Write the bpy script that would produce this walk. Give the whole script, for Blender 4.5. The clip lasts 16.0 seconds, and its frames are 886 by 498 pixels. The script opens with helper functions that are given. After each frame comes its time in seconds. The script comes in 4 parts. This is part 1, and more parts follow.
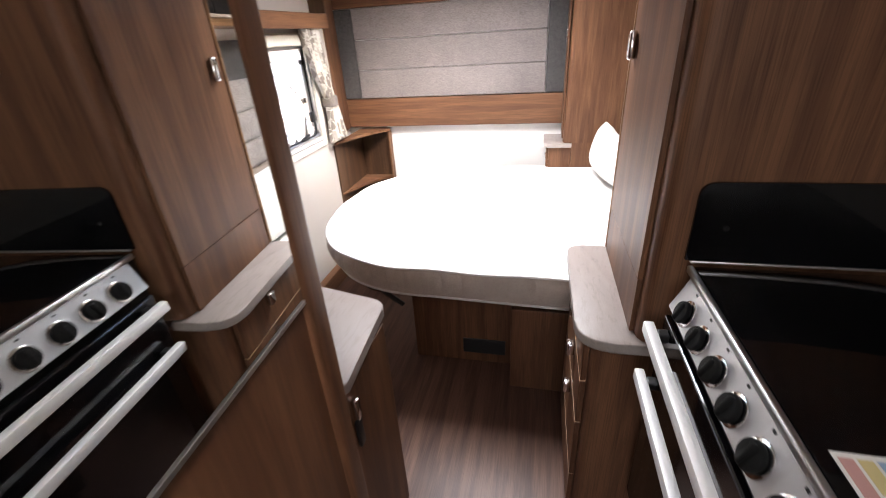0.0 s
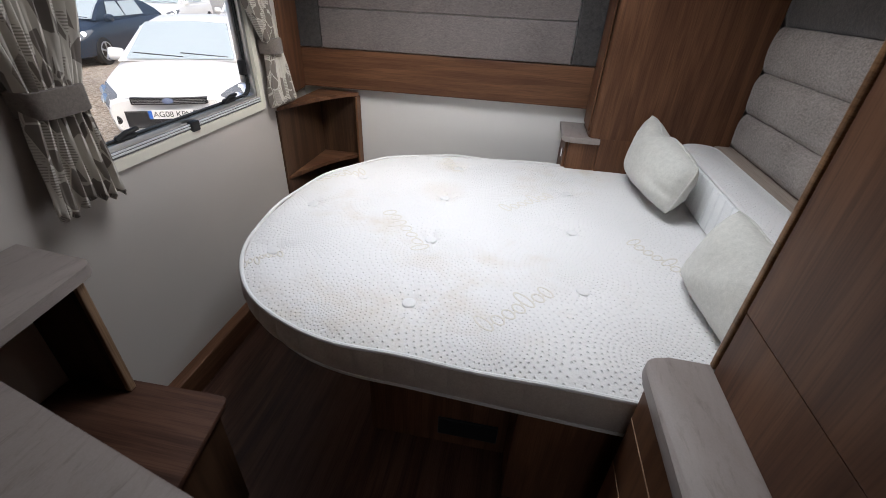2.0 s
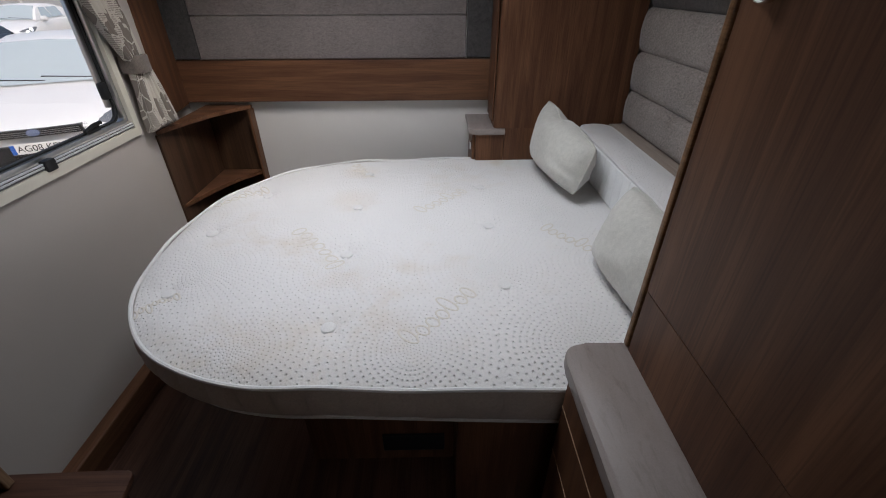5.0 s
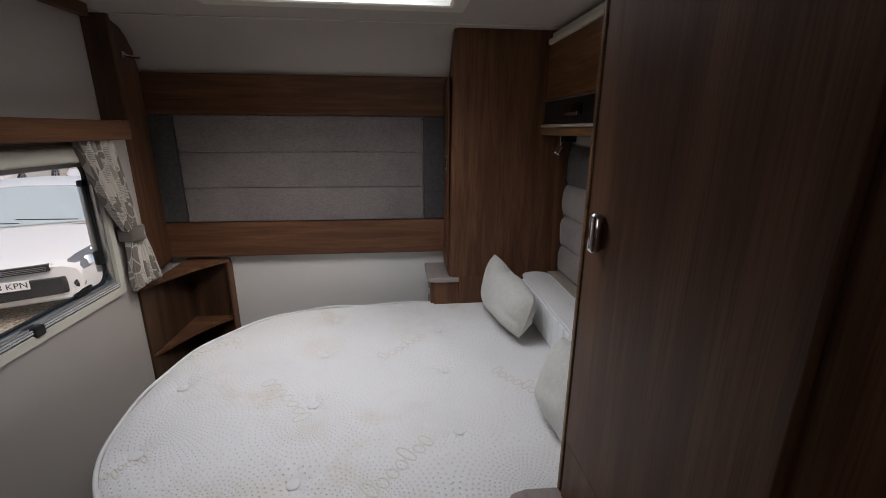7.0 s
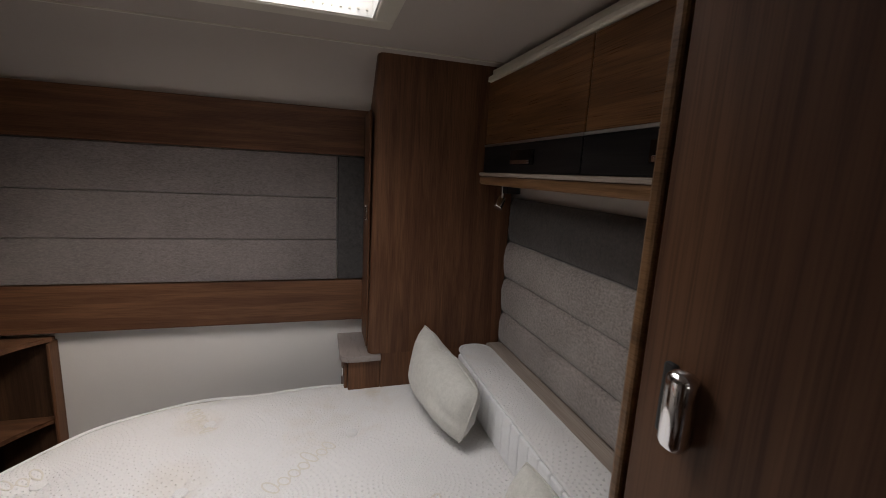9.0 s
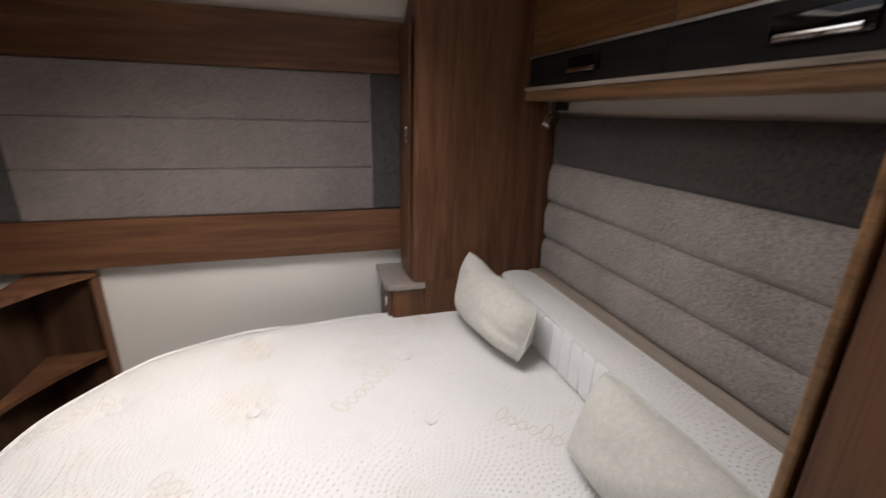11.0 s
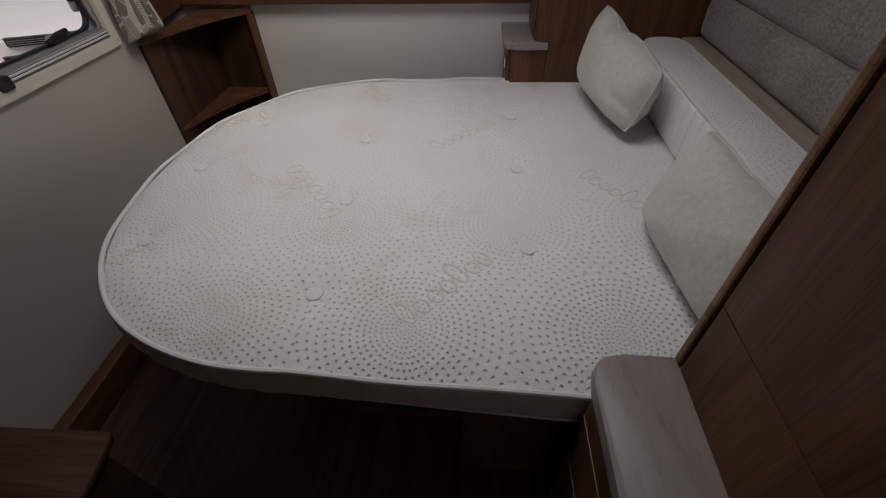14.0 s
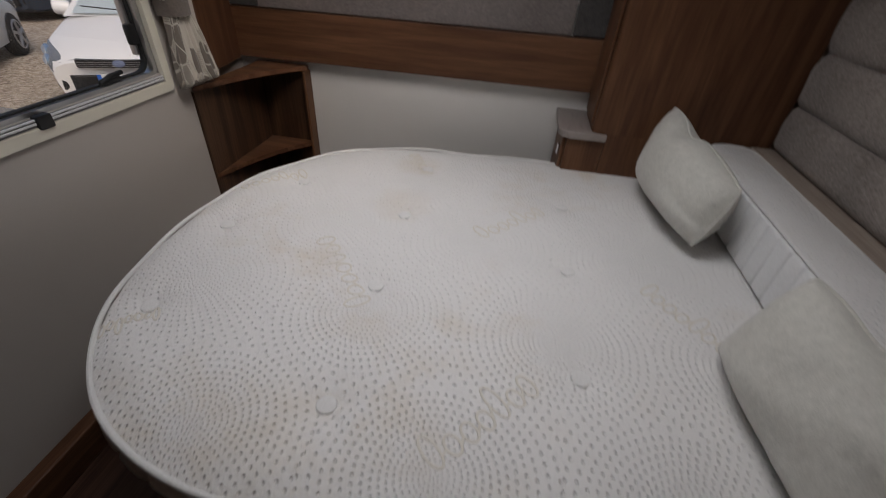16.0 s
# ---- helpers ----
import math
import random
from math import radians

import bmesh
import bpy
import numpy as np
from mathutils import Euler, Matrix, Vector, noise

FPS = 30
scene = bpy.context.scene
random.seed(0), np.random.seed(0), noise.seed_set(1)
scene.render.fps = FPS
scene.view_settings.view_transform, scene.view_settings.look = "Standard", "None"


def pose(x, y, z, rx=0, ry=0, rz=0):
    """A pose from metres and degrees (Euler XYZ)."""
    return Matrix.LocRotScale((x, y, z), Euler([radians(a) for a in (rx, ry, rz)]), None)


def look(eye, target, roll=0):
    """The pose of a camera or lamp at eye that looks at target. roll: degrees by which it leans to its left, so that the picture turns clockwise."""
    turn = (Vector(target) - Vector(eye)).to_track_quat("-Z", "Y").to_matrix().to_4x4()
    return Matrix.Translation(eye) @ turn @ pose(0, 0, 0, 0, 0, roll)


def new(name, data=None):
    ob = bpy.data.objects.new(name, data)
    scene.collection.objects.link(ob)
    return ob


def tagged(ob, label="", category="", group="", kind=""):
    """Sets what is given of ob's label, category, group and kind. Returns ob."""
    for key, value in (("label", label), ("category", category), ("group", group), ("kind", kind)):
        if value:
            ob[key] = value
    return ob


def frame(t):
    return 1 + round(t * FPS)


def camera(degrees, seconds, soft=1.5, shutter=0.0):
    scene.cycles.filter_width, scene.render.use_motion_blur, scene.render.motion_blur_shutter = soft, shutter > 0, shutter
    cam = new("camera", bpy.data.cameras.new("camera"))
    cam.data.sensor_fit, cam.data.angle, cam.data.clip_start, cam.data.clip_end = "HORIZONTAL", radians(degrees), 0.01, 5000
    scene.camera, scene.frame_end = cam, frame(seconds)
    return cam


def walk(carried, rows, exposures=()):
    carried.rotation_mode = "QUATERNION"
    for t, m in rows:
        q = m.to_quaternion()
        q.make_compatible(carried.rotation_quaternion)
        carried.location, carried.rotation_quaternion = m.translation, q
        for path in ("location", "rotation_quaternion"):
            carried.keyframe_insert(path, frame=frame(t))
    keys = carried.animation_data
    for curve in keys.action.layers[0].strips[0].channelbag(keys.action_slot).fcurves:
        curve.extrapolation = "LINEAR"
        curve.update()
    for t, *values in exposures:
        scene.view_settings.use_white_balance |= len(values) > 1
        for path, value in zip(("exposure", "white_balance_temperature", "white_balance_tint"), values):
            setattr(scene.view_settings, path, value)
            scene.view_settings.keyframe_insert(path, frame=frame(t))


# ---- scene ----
cam = camera(93.2, 16.0, soft=0.8, shutter=0.35)
PATH = [
    (0, (0.412, 0.145, 1.462), (-0.015, 1.873, 0.551), -3.8),
    (0.5, (0.353, 0.366, 1.465), (0.07, 2.107, 0.522), -3.3),
    (1, (0.337, 0.578, 1.441), (-0.054, 2.267, 0.445), -2.0),
    (1.5, (0.294, 0.73, 1.42), (-0.003, 2.405, 0.369), 0.1),
    (2, (0.225, 0.837, 1.383), (-0.049, 2.51, 0.322), 2.8),
    (2.5, (0.227, 0.906, 1.375), (-0.063, 2.501, 0.204), 1.9),
    (3, (0.23, 0.937, 1.358), (0.002, 2.531, 0.171), 0.6),
    (3.5, (0.234, 0.95, 1.377), (0.08, 2.538, 0.171), -1.5),
    (3.7, (0.241, 0.948, 1.37), (0.118, 2.549, 0.177), -0.8),
    (5.8, (0.299, 0.811, 1.468), (0.414, 2.611, 0.603), -1.1),
    (6, (0.305, 0.782, 1.501), (0.446, 2.618, 0.721), -1.1),
    (6.5, (0.313, 0.738, 1.56), (0.499, 2.633, 0.948), -1.8),
    (7, (0.304, 0.748, 1.576), (0.5, 2.661, 1.028), 0.3),
    (7.5, (0.297, 0.829, 1.585), (0.523, 2.756, 1.101), 1.3),
    (8, (0.299, 0.956, 1.594), (0.655, 2.874, 1.153), 2.3),
    (8.5, (0.334, 1.069, 1.601), (0.833, 2.97, 1.229), 3.2),
    (8.7, (0.352, 1.117, 1.596), (0.892, 3.01, 1.247), 3.5),
    (10.8, (0.217, 1.254, 1.543), (0.904, 3.051, 0.994), 0.9),
    (11, (0.19, 1.252, 1.495), (0.751, 3.071, 0.883), 1.5),
    (11.5, (0.206, 1.257, 1.46), (0.36, 3.046, 0.581), 2.6),
    (12, (0.265, 1.224, 1.411), (0.258, 2.89, 0.304), 2.3),
    (12.5, (0.304, 1.193, 1.389), (0.226, 2.752, 0.139), 1.3),
    (13, (0.327, 1.148, 1.372), (0.195, 2.664, 0.074), -0.6),
    (13.5, (0.327, 1.131, 1.36), (0.222, 2.638, 0.05), -0.5),
    (14, (0.336, 1.121, 1.344), (0.205, 2.573, -0.026), -1.6),
    (14.5, (0.34, 1.112, 1.336), (0.187, 2.528, -0.068), -2.4),
    (15, (0.346, 1.122, 1.335), (0.206, 2.558, -0.049), -2.8),
    (15.5, (0.324, 1.167, 1.343), (0.156, 2.617, -0.023), -2.1),
    (16, (0.252, 1.289, 1.357), (0.03, 2.881, 0.166), 4.1),
]
EXPOSURE = [(0, 3.05, 6800, 15), (0.5, 2.5, 6700, 14), (1, 1.75, 6500, 13), (1.5, 1.3, 6500, 12), (2, 1.1, 6450, 11), (2.5, 0.87, 6450, 11), (3.5, 0.6, 6450, 11),
            (6, 0.55, 6500, 13), (7, 0.36, 6600, 13), (8.7, 0.35, 7100, 15), (10.8, 1.0, 7200, 15), (11.5, 0.88, 7100, 14), (12, 0.47, 7000, 13), (13, -0.03, 6950, 14),
            (14.5, -0.22, 6950, 15), (15.5, -0.1, 6950, 14), (16, -0.02, 6900, 14)]
walk(cam, [(t, look(eye, target, roll)) for t, eye, target, roll in PATH], EXPOSURE)

# ---- light ----
world = bpy.data.worlds.new("sky")
scene.world = world
world.use_nodes = True
wn = world.node_tree.nodes
sky = wn.new("ShaderNodeTexSky")
sky.sky_type = "NISHITA"
sky.sun_disc = False
sky.sun_elevation = radians(48)
sky.sun_rotation = radians(135)
sky.dust_density = 4.0
sky.air_density = 1.0
wn["Background"].inputs[1].default_value = 0.105
world.node_tree.links.new(sky.outputs[0], wn["Background"].inputs[0])
sun = new("sun", bpy.data.lights.new("sun", "SUN"))
sun.data.energy, sun.data.angle, sun.data.color = 1.0, radians(40), (1.0, 0.97, 0.93)
sun.matrix_world = look((5, -5, 9), (0, 0, 0))


def daylight(name, eye, target, w, h, power, spread=125):
    """Sky light that falls in through an opening."""
    lamp = new(name, bpy.data.lights.new(name, "AREA"))
    lamp.data.shape, lamp.data.size, lamp.data.size_y = "RECTANGLE", w, h
    lamp.data.energy, lamp.data.color = power, (0.93, 0.975, 1.03)
    lamp.data.spread = radians(spread)
    lamp.matrix_world = look(eye, target)
    return lamp


daylight("rooflight_sky", (0.082, 2.132, 2.136), (0.082, 2.132, 0), 0.83, 0.69, 6.5, 126)
daylight("entrance_sky", (-1.02, -0.75, 1.1), (1, -0.75, 0.9), 0.55, 1.7, 0.35)
daylight("kitchen_rooflight_sky", (0.45, -0.2, 2.115), (0.45, -0.2, 0), 0.36, 0.36, 0.34, 140)
daylight("front_window_sky", (0.1, -3.05, 1.35), (0.1, 0, 1.0), 1.7, 0.6, 1.2)


# ---- materials ----
def material(name, rough=0.5, metal=0.0, colour=(0.5, 0.5, 0.5), coat=0.0):
    m = bpy.data.materials.new(name)
    m.use_nodes = True
    b = m.node_tree.nodes["Principled BSDF"]
    b.inputs["Base Color"].default_value = (*colour, 1)
    b.inputs["Roughness"].default_value = rough
    b.inputs["Metallic"].default_value = metal
    b.inputs["Coat Weight"].default_value = coat
    b.inputs["Coat Roughness"].default_value = 0.12
    return m


class Nodes:
    """A few short ways to add nodes to a material."""

    def __init__(self, m):
        self.tree = m.node_tree
        self.bsdf = m.node_tree.nodes["Principled BSDF"]

    def add(self, kind, **sockets):
        n = self.tree.nodes.new(kind)
        for key, value in sockets.items():
            self.set(n, key.replace("_", " "), value)
        return n

    def set(self, n, key, value):
        socket = n.inputs[int(key)] if key.isdigit() else n.inputs[key]
        if isinstance(value, bpy.types.NodeSocket):
            self.tree.links.new(value, socket)
        else:
            socket.default_value = value

    def coords(self, scale=(1, 1, 1), shift=None):
        t = self.tree.nodes.new("ShaderNodeTexCoord")
        p = self.tree.nodes.new("ShaderNodeMapping")
        p.inputs["Scale"].default_value = scale
        self.tree.links.new(t.outputs["Object"], p.inputs["Vector"])
        if shift is not None:
            self.tree.links.new(shift, p.inputs["Location"])
        return p.outputs[0]

    def noise(self, vector, scale, detail=4.0, rough=0.55, distort=0.0):
        n = self.add("ShaderNodeTexNoise", Vector=vector, Scale=scale, Detail=detail, Roughness=rough, Distortion=distort)
        return n.outputs[0]

    def ramp(self, fac, *stops):
        r = self.tree.nodes.new("ShaderNodeValToRGB")
        while len(r.color_ramp.elements) < len(stops):
            r.color_ramp.elements.new(0.5)
        for e, (p, c) in zip(r.color_ramp.elements, stops):
            e.position = p
            e.color = (*c, 1) if len(c) == 3 else c
        self.tree.links.new(fac, r.inputs[0])
        return r.outputs[0]

    def math(self, op, a, b=0.0, c=0.0):
        n = self.tree.nodes.new("ShaderNodeMath")
        n.operation = op
        for i, v in enumerate((a, b, c)):
            self.set(n, str(i), v)
        return n.outputs[0]

    def mix(self, fac, a, b, kind="MIX"):
        n = self.tree.nodes.new("ShaderNodeMix")
        n.data_type, n.blend_type = "RGBA", kind
        for i, v in ((0, fac), (6, a), (7, b)):
            if isinstance(v, tuple) and len(v) == 3:
                v = (*v, 1)
            self.set(n, str(i), v)
        return n.outputs[2]

    def bump(self, height, strength=0.2, distance=0.002):
        n = self.add("ShaderNodeBump", Height=height, Strength=strength, Distance=distance)
        self.tree.links.new(n.outputs[0], self.bsdf.inputs["Normal"])
        return n

    def colour(self, socket):
        self.tree.links.new(socket, self.bsdf.inputs["Base Color"])

    def rough(self, socket):
        self.tree.links.new(socket, self.bsdf.inputs["Roughness"])


def wood(name, axis, dark=(0.075, 0.0315, 0.0168), light=(0.166, 0.078, 0.0405), rough=0.46):
    """Satin wood-grain laminate, the grain along one axis."""
    m = material(name, rough)
    m.node_tree.nodes["Principled BSDF"].inputs["Specular IOR Level"].default_value = 0.22
    n = Nodes(m)
    long, cross = 1.1, 15.0
    scale = [cross] * 3
    scale["xyz".index(axis)] = long
    info = n.tree.nodes.new("ShaderNodeObjectInfo")
    v = n.coords(tuple(scale), n.math("MULTIPLY", info.outputs["Random"], 7.0))
    broad = n.noise(v, 0.55, 3, 0.6, 1.2)
    band = n.noise(v, 1.7, 5, 0.62, 0.5)
    fine = n.noise(n.coords(tuple(a * 24 if a > 2 else a * 5 for a in scale)), 1.0, 3, 0.6)
    grain = n.math("ADD", n.math("MULTIPLY", broad, 0.5), n.math("MULTIPLY", band, 0.5))
    base = n.ramp(grain, (0.32, dark), (0.47, tuple(0.55 * a + 0.45 * b for a, b in zip(dark, light))), (0.56, light), (0.7, tuple(1.12 * a for a in light)))
    pores = n.ramp(fine, (0.34, (0.7, 0.67, 0.64)), (0.55, (1, 1, 1)))
    n.colour(n.mix(1.0, base, pores, "MULTIPLY"))
    n.rough(n.math("MULTIPLY_ADD", fine, 0.22, rough - 0.1))
    n.bump(n.math("ADD", fine, n.math("MULTIPLY", band, 0.5)), 0.12, 0.0006)
    return m


WOOD_Z, WOOD_X, WOOD_Y = wood("wood_upright", "z"), wood("wood_across", "x"), wood("wood_along", "y")
# same laminate with shade put into its colour, for insides and undersides
WOOD_SHADED = wood("wood_shaded", "z", (0.035, 0.018, 0.011), (0.095, 0.05, 0.028), 0.36)
WOOD_PALE = wood("wood_edge_pale", "z", (0.2, 0.12, 0.07), (0.36, 0.235, 0.145), 0.45)
WOOD_LIP = wood("wood_lip", "y", (0.11, 0.055, 0.026), (0.27, 0.145, 0.07), 0.34)
WOOD_LOCKER = wood("wood_locker", "y", (0.085, 0.036, 0.014), (0.22, 0.105, 0.043), 0.3)
WOOD_BLACK = wood("wood_black", "y", (0.006, 0.006, 0.007), (0.022, 0.02, 0.02), 0.32)


def floor_vinyl():
    m = wood("floor_vinyl", "y", (0.05, 0.024, 0.018), (0.135, 0.071, 0.05), 0.38)
    return m


VINYL = floor_vinyl()
LEDGE = wood("wood_ledge_pale", "y", (0.33, 0.27, 0.225), (0.42, 0.35, 0.295), 0.45)
WOOD_SEAT = wood("wood_seat_dark", "x", (0.036, 0.016, 0.011), (0.1, 0.05, 0.033), 0.42)


def painted(name, colour, rough=0.55, speck=0.04, grain=220.0):
    m = material(name, rough)
    n = Nodes(m)
    v = n.coords()
    big, small = n.noise(v, 3.0, 4), n.noise(v, grain, 3)
    low = tuple(c * (1 - 2 * speck) for c in colour)
    n.colour(n.mix(n.math("MULTIPLY_ADD", small, 0.4, n.math("MULTIPLY", big, 0.6)), low, tuple(min(1, c * (1 + speck)) for c in colour)))
    n.bump(n.math("ADD", small, n.math("MULTIPLY", big, 0.3)), 0.12, 0.0006)
    n.rough(n.math("MULTIPLY_ADD", big, 0.15, rough - 0.07))
    return m


WALL = painted("wall_board_cream", (0.49, 0.448, 0.41), 0.5)
WALL_WHITE = painted("wall_board_white", (0.72, 0.7, 0.67), 0.45)
CEILING = painted("ceiling_board_cream", (0.52, 0.462, 0.415), 0.55)
CREAM = painted("cream_plastic", (0.7, 0.66, 0.56), 0.4, 0.02)
WHITE_PLASTIC = painted("white_plastic", (0.78, 0.77, 0.74), 0.4, 0.02)
BLACK_PLASTIC = painted("black_plastic", (0.012, 0.012, 0.013), 0.45, 0.1)
DARK_VOID = painted("dark_board", (0.02, 0.015, 0.012), 0.6)
CHROME = material("chrome", 0.09, 1.0, (0.82, 0.82, 0.83))
STEEL = material("brushed_steel", 0.32, 1.0, (0.62, 0.62, 0.63))
ALUMINIUM = material("aluminium", 0.35, 1.0, (0.6, 0.6, 0.61))
RAIL_METAL = material("bright_aluminium", 0.3, 0.4, (0.88, 0.88, 0.89))
PANEL_STEEL = material("control_panel_steel", 0.42, 0.6, (0.55, 0.55, 0.56))
KNOB = material("black_knob", 0.6, 0.0, (0.006, 0.006, 0.006))
KNOB.node_tree.nodes["Principled BSDF"].inputs["Specular IOR Level"].default_value = 0.15
ALUMINIUM_FLAT = material("satin_aluminium", 0.5, 0.3, (0.8, 0.8, 0.8))
BLACK_GLASS = material("black_glass", 0.06, 0.0, (0.003, 0.003, 0.0035), 0.0)
MIRROR = material("mirror_glass", 0.015, 1.0, (0.86, 0.87, 0.86))
RUBBER = material("black_rubber", 0.6, 0.0, (0.014, 0.014, 0.014))


def stone_top():
    """Grey laminate worktop with short dark flecks."""
    m = material("worktop_laminate", 0.42)
    n = Nodes(m)
    v = n.coords((30, 8, 30))
    cloud = n.noise(v, 0.9, 5, 0.65, 0.8)
    fleck = n.noise(n.coords((60, 14, 60)), 1.0, 6, 0.7, 0.4)
    fine = n.noise(n.coords(), 420.0, 2)
    base = n.mix(cloud, (0.19, 0.153, 0.138), (0.315, 0.265, 0.243))
    n.colour(n.mix(n.ramp(fleck, (0.32, (0.3, 0.3, 0.3)), (0.48, (0, 0, 0))), n.mix(n.math("MULTIPLY", fine, 0.5), base, (0.38, 0.335, 0.31)), (0.08, 0.066, 0.06)))
    n.rough(n.math("MULTIPLY_ADD", fine, 0.2, 0.32))
    n.bump(fine, 0.12, 0.0005)
    return m


STONE = stone_top()


def cloth(name, low, high, thread=900.0, rough=0.95, slub=(1, 1, 1)):
    m = material(name, rough)
    n = Nodes(m)
    n.bsdf.inputs["Sheen Weight"].default_value = 0.25
    weave = n.noise(n.coords(slub), thread, 2, 0.6)
    tuft = n.noise(n.coords(slub), thread * 0.22, 4, 0.7)
    cloud = n.noise(n.coords(), 6.0, 4)
    f = n.math("ADD", n.math("MULTIPLY", weave, 0.4), n.math("ADD", n.math("MULTIPLY", tuft, 0.45), n.math("MULTIPLY", cloud, 0.15)))
    n.colour(n.ramp(f, (0.36, low), (0.62, high)))
    n.bump(n.math("ADD", weave, tuft), 0.5, 0.0015)
    return m


FELT = cloth("grey_fabric", (0.1, 0.085, 0.079), (0.27, 0.232, 0.22), 700, slub=(0.6, 1, 1.6))
FELT_DARK = cloth("charcoal_fabric", (0.028, 0.026, 0.0255), (0.078, 0.072, 0.069), 260)
HEAD_FELT = cloth("headboard_fabric", (0.1, 0.082, 0.072), (0.42, 0.365, 0.335), 520, slub=(1, 0.8, 1.3))
HEAD_DARK = cloth("headboard_dark_fabric", (0.01, 0.008, 0.007), (0.075, 0.06, 0.052), 380)
VELVET = cloth("pale_grey_velvet", (0.49, 0.48, 0.435), (0.64, 0.625, 0.57), 300, 0.75)
TICKING = cloth("white_ticking", (0.72, 0.72, 0.72), (0.86, 0.86, 0.86), 700)
PIPING = cloth("white_piping", (0.66, 0.65, 0.63), (0.8, 0.79, 0.78), 900)


def quilt():
    """Knitted mattress cover with rings of small stitched dots and faint tea-coloured stains."""
    m = material("mattress_cover", 0.9)
    n = Nodes(m)
    n.bsdf.inputs["Sheen Weight"].default_value = 0.15
    wide, deep = 0.42, 0.333
    drift = n.add("ShaderNodeTexNoise", Vector=n.coords(), Scale=9.0)
    place = n.tree.nodes.new("ShaderNodeVectorMath")
    place.operation = "MULTIPLY_ADD"
    n.set(place, "0", drift.outputs["Color"])
    n.set(place, "1", (0.014, 0.014, 0.0))
    n.set(place, "2", n.coords())
    sep = n.add("ShaderNodeSeparateXYZ", Vector=place.outputs["Vector"])
    x = n.math("ADD", sep.outputs[0], 10 * wide + 0.2)
    y = n.math("ADD", sep.outputs[1], 0.22)
    row = n.math("FLOOR", n.math("DIVIDE", y, deep))
    x = n.math("MULTIPLY_ADD", n.math("MODULO", row, 2.0), wide * -0.5, x)
    cx = n.math("MULTIPLY_ADD", n.math("FRACT", n.math("DIVIDE", x, wide)), wide, -wide / 2)
    cy = n.math("MULTIPLY_ADD", n.math("FRACT", n.math("DIVIDE", y, deep)), deep, -deep / 2)
    r = n.math("SQRT", n.math("ADD", n.math("MULTIPLY", cx, cx), n.math("MULTIPLY", cy, cy)))
    a = n.math("ARCTAN2", cy, cx)
    # rings grow wider apart outwards, and their stitches with them
    ring = n.math("MULTIPLY", n.math("LOGARITHM", n.math("MULTIPLY_ADD", r, 1 / 0.14, 1.0), 2.71828), 18.0)
    k = n.math("FLOOR", ring)
    count = n.math("ROUND", n.math("MULTIPLY_ADD", n.math("POWER", 2.71828, n.math("MULTIPLY_ADD", k, -1 / 18.0, -0.03)), -113.0, 113.0))
    across = n.math("MULTIPLY_ADD", n.math("COSINE", n.math("MULTIPLY", n.math("SUBTRACT", ring, n.math("ADD", k, 0.5)), 6.2832)), 0.5, 0.5)
    along = n.math("MULTIPLY_ADD", n.math("COSINE", n.math("MULTIPLY_ADD", a, count, n.math("MULTIPLY", k, 2.4))), 0.5, 0.5)
    dot = n.math("POWER", n.math("MULTIPLY", across, along), n.math("MULTIPLY_ADD", r, 22.0, 1.9))
    puff = n.noise(n.coords(), 26.0, 3)
    knit = n.noise(n.coords(), 900.0, 2)
    stain = n.noise(n.coords(), 2.3, 3, 0.6)
    speck = n.noise(n.coords(), 12.0, 4, 0.65)
    tint = n.math("MULTIPLY", n.ramp(stain, (0.5, (0, 0, 0)), (0.72, (1, 1, 1))), n.ramp(speck, (0.38, (0, 0, 0)), (0.7, (1, 1, 1))))
    base = n.mix(knit, (0.72, 0.705, 0.69), (0.83, 0.815, 0.8))
    for px, py, size, power in ((0.57, 2.875, 0.07, 1.0), (-0.06, 2.72, 0.1, 0.55), (-0.05, 2.42, 0.12, 0.45), (-0.1, 1.62, 0.16, 0.4), (-0.2, 2.08, 0.1, 0.35)):
        away = n.tree.nodes.new("ShaderNodeVectorMath")
        away.operation = "DISTANCE"
        n.set(away, "0", n.coords())
        n.set(away, "1", (px, py, 0.665))
        near = n.math("MULTIPLY_ADD", n.math("DIVIDE", away.outputs["Value"], size), -1.0, n.math("MULTIPLY_ADD", speck, 1.2, 0.4))
        tint = n.math("ADD", tint, n.math("MULTIPLY", n.math("MAXIMUM", near, 0.0), power))
    tint = n.math("MINIMUM", tint, 1.0)
    base = n.mix(n.math("MULTIPLY", tint, 0.5), base, (0.58, 0.45, 0.28))
    base = n.mix(n.math("MULTIPLY", dot, n.math("MULTIPLY_ADD", tint, 0.4, 0.02)), base, (0.5, 0.38, 0.24))
    n.colour(base)
    nap = n.noise(n.coords(), 150.0, 3, 0.6)
    depth = n.math("MINIMUM", n.math("MULTIPLY_ADD", r, 4.0, 0.55), 1.0)
    soft = n.math("MULTIPLY_ADD", knit, 0.06, n.math("MULTIPLY_ADD", nap, 0.35, n.math("MULTIPLY", puff, 1.3)))
    n.bump(n.math("SUBTRACT", soft, n.math("MULTIPLY", dot, depth)), 1.0, 0.0047)
    return m


QUILT = quilt()
STAINED = painted("stained_embroidery", (0.74, 0.7, 0.63), 0.9, 0.06)


def border_cloth():
    m = cloth("mattress_border", (0.44, 0.375, 0.325), (0.6, 0.53, 0.47), 700)
    return m


BORDER = border_cloth()


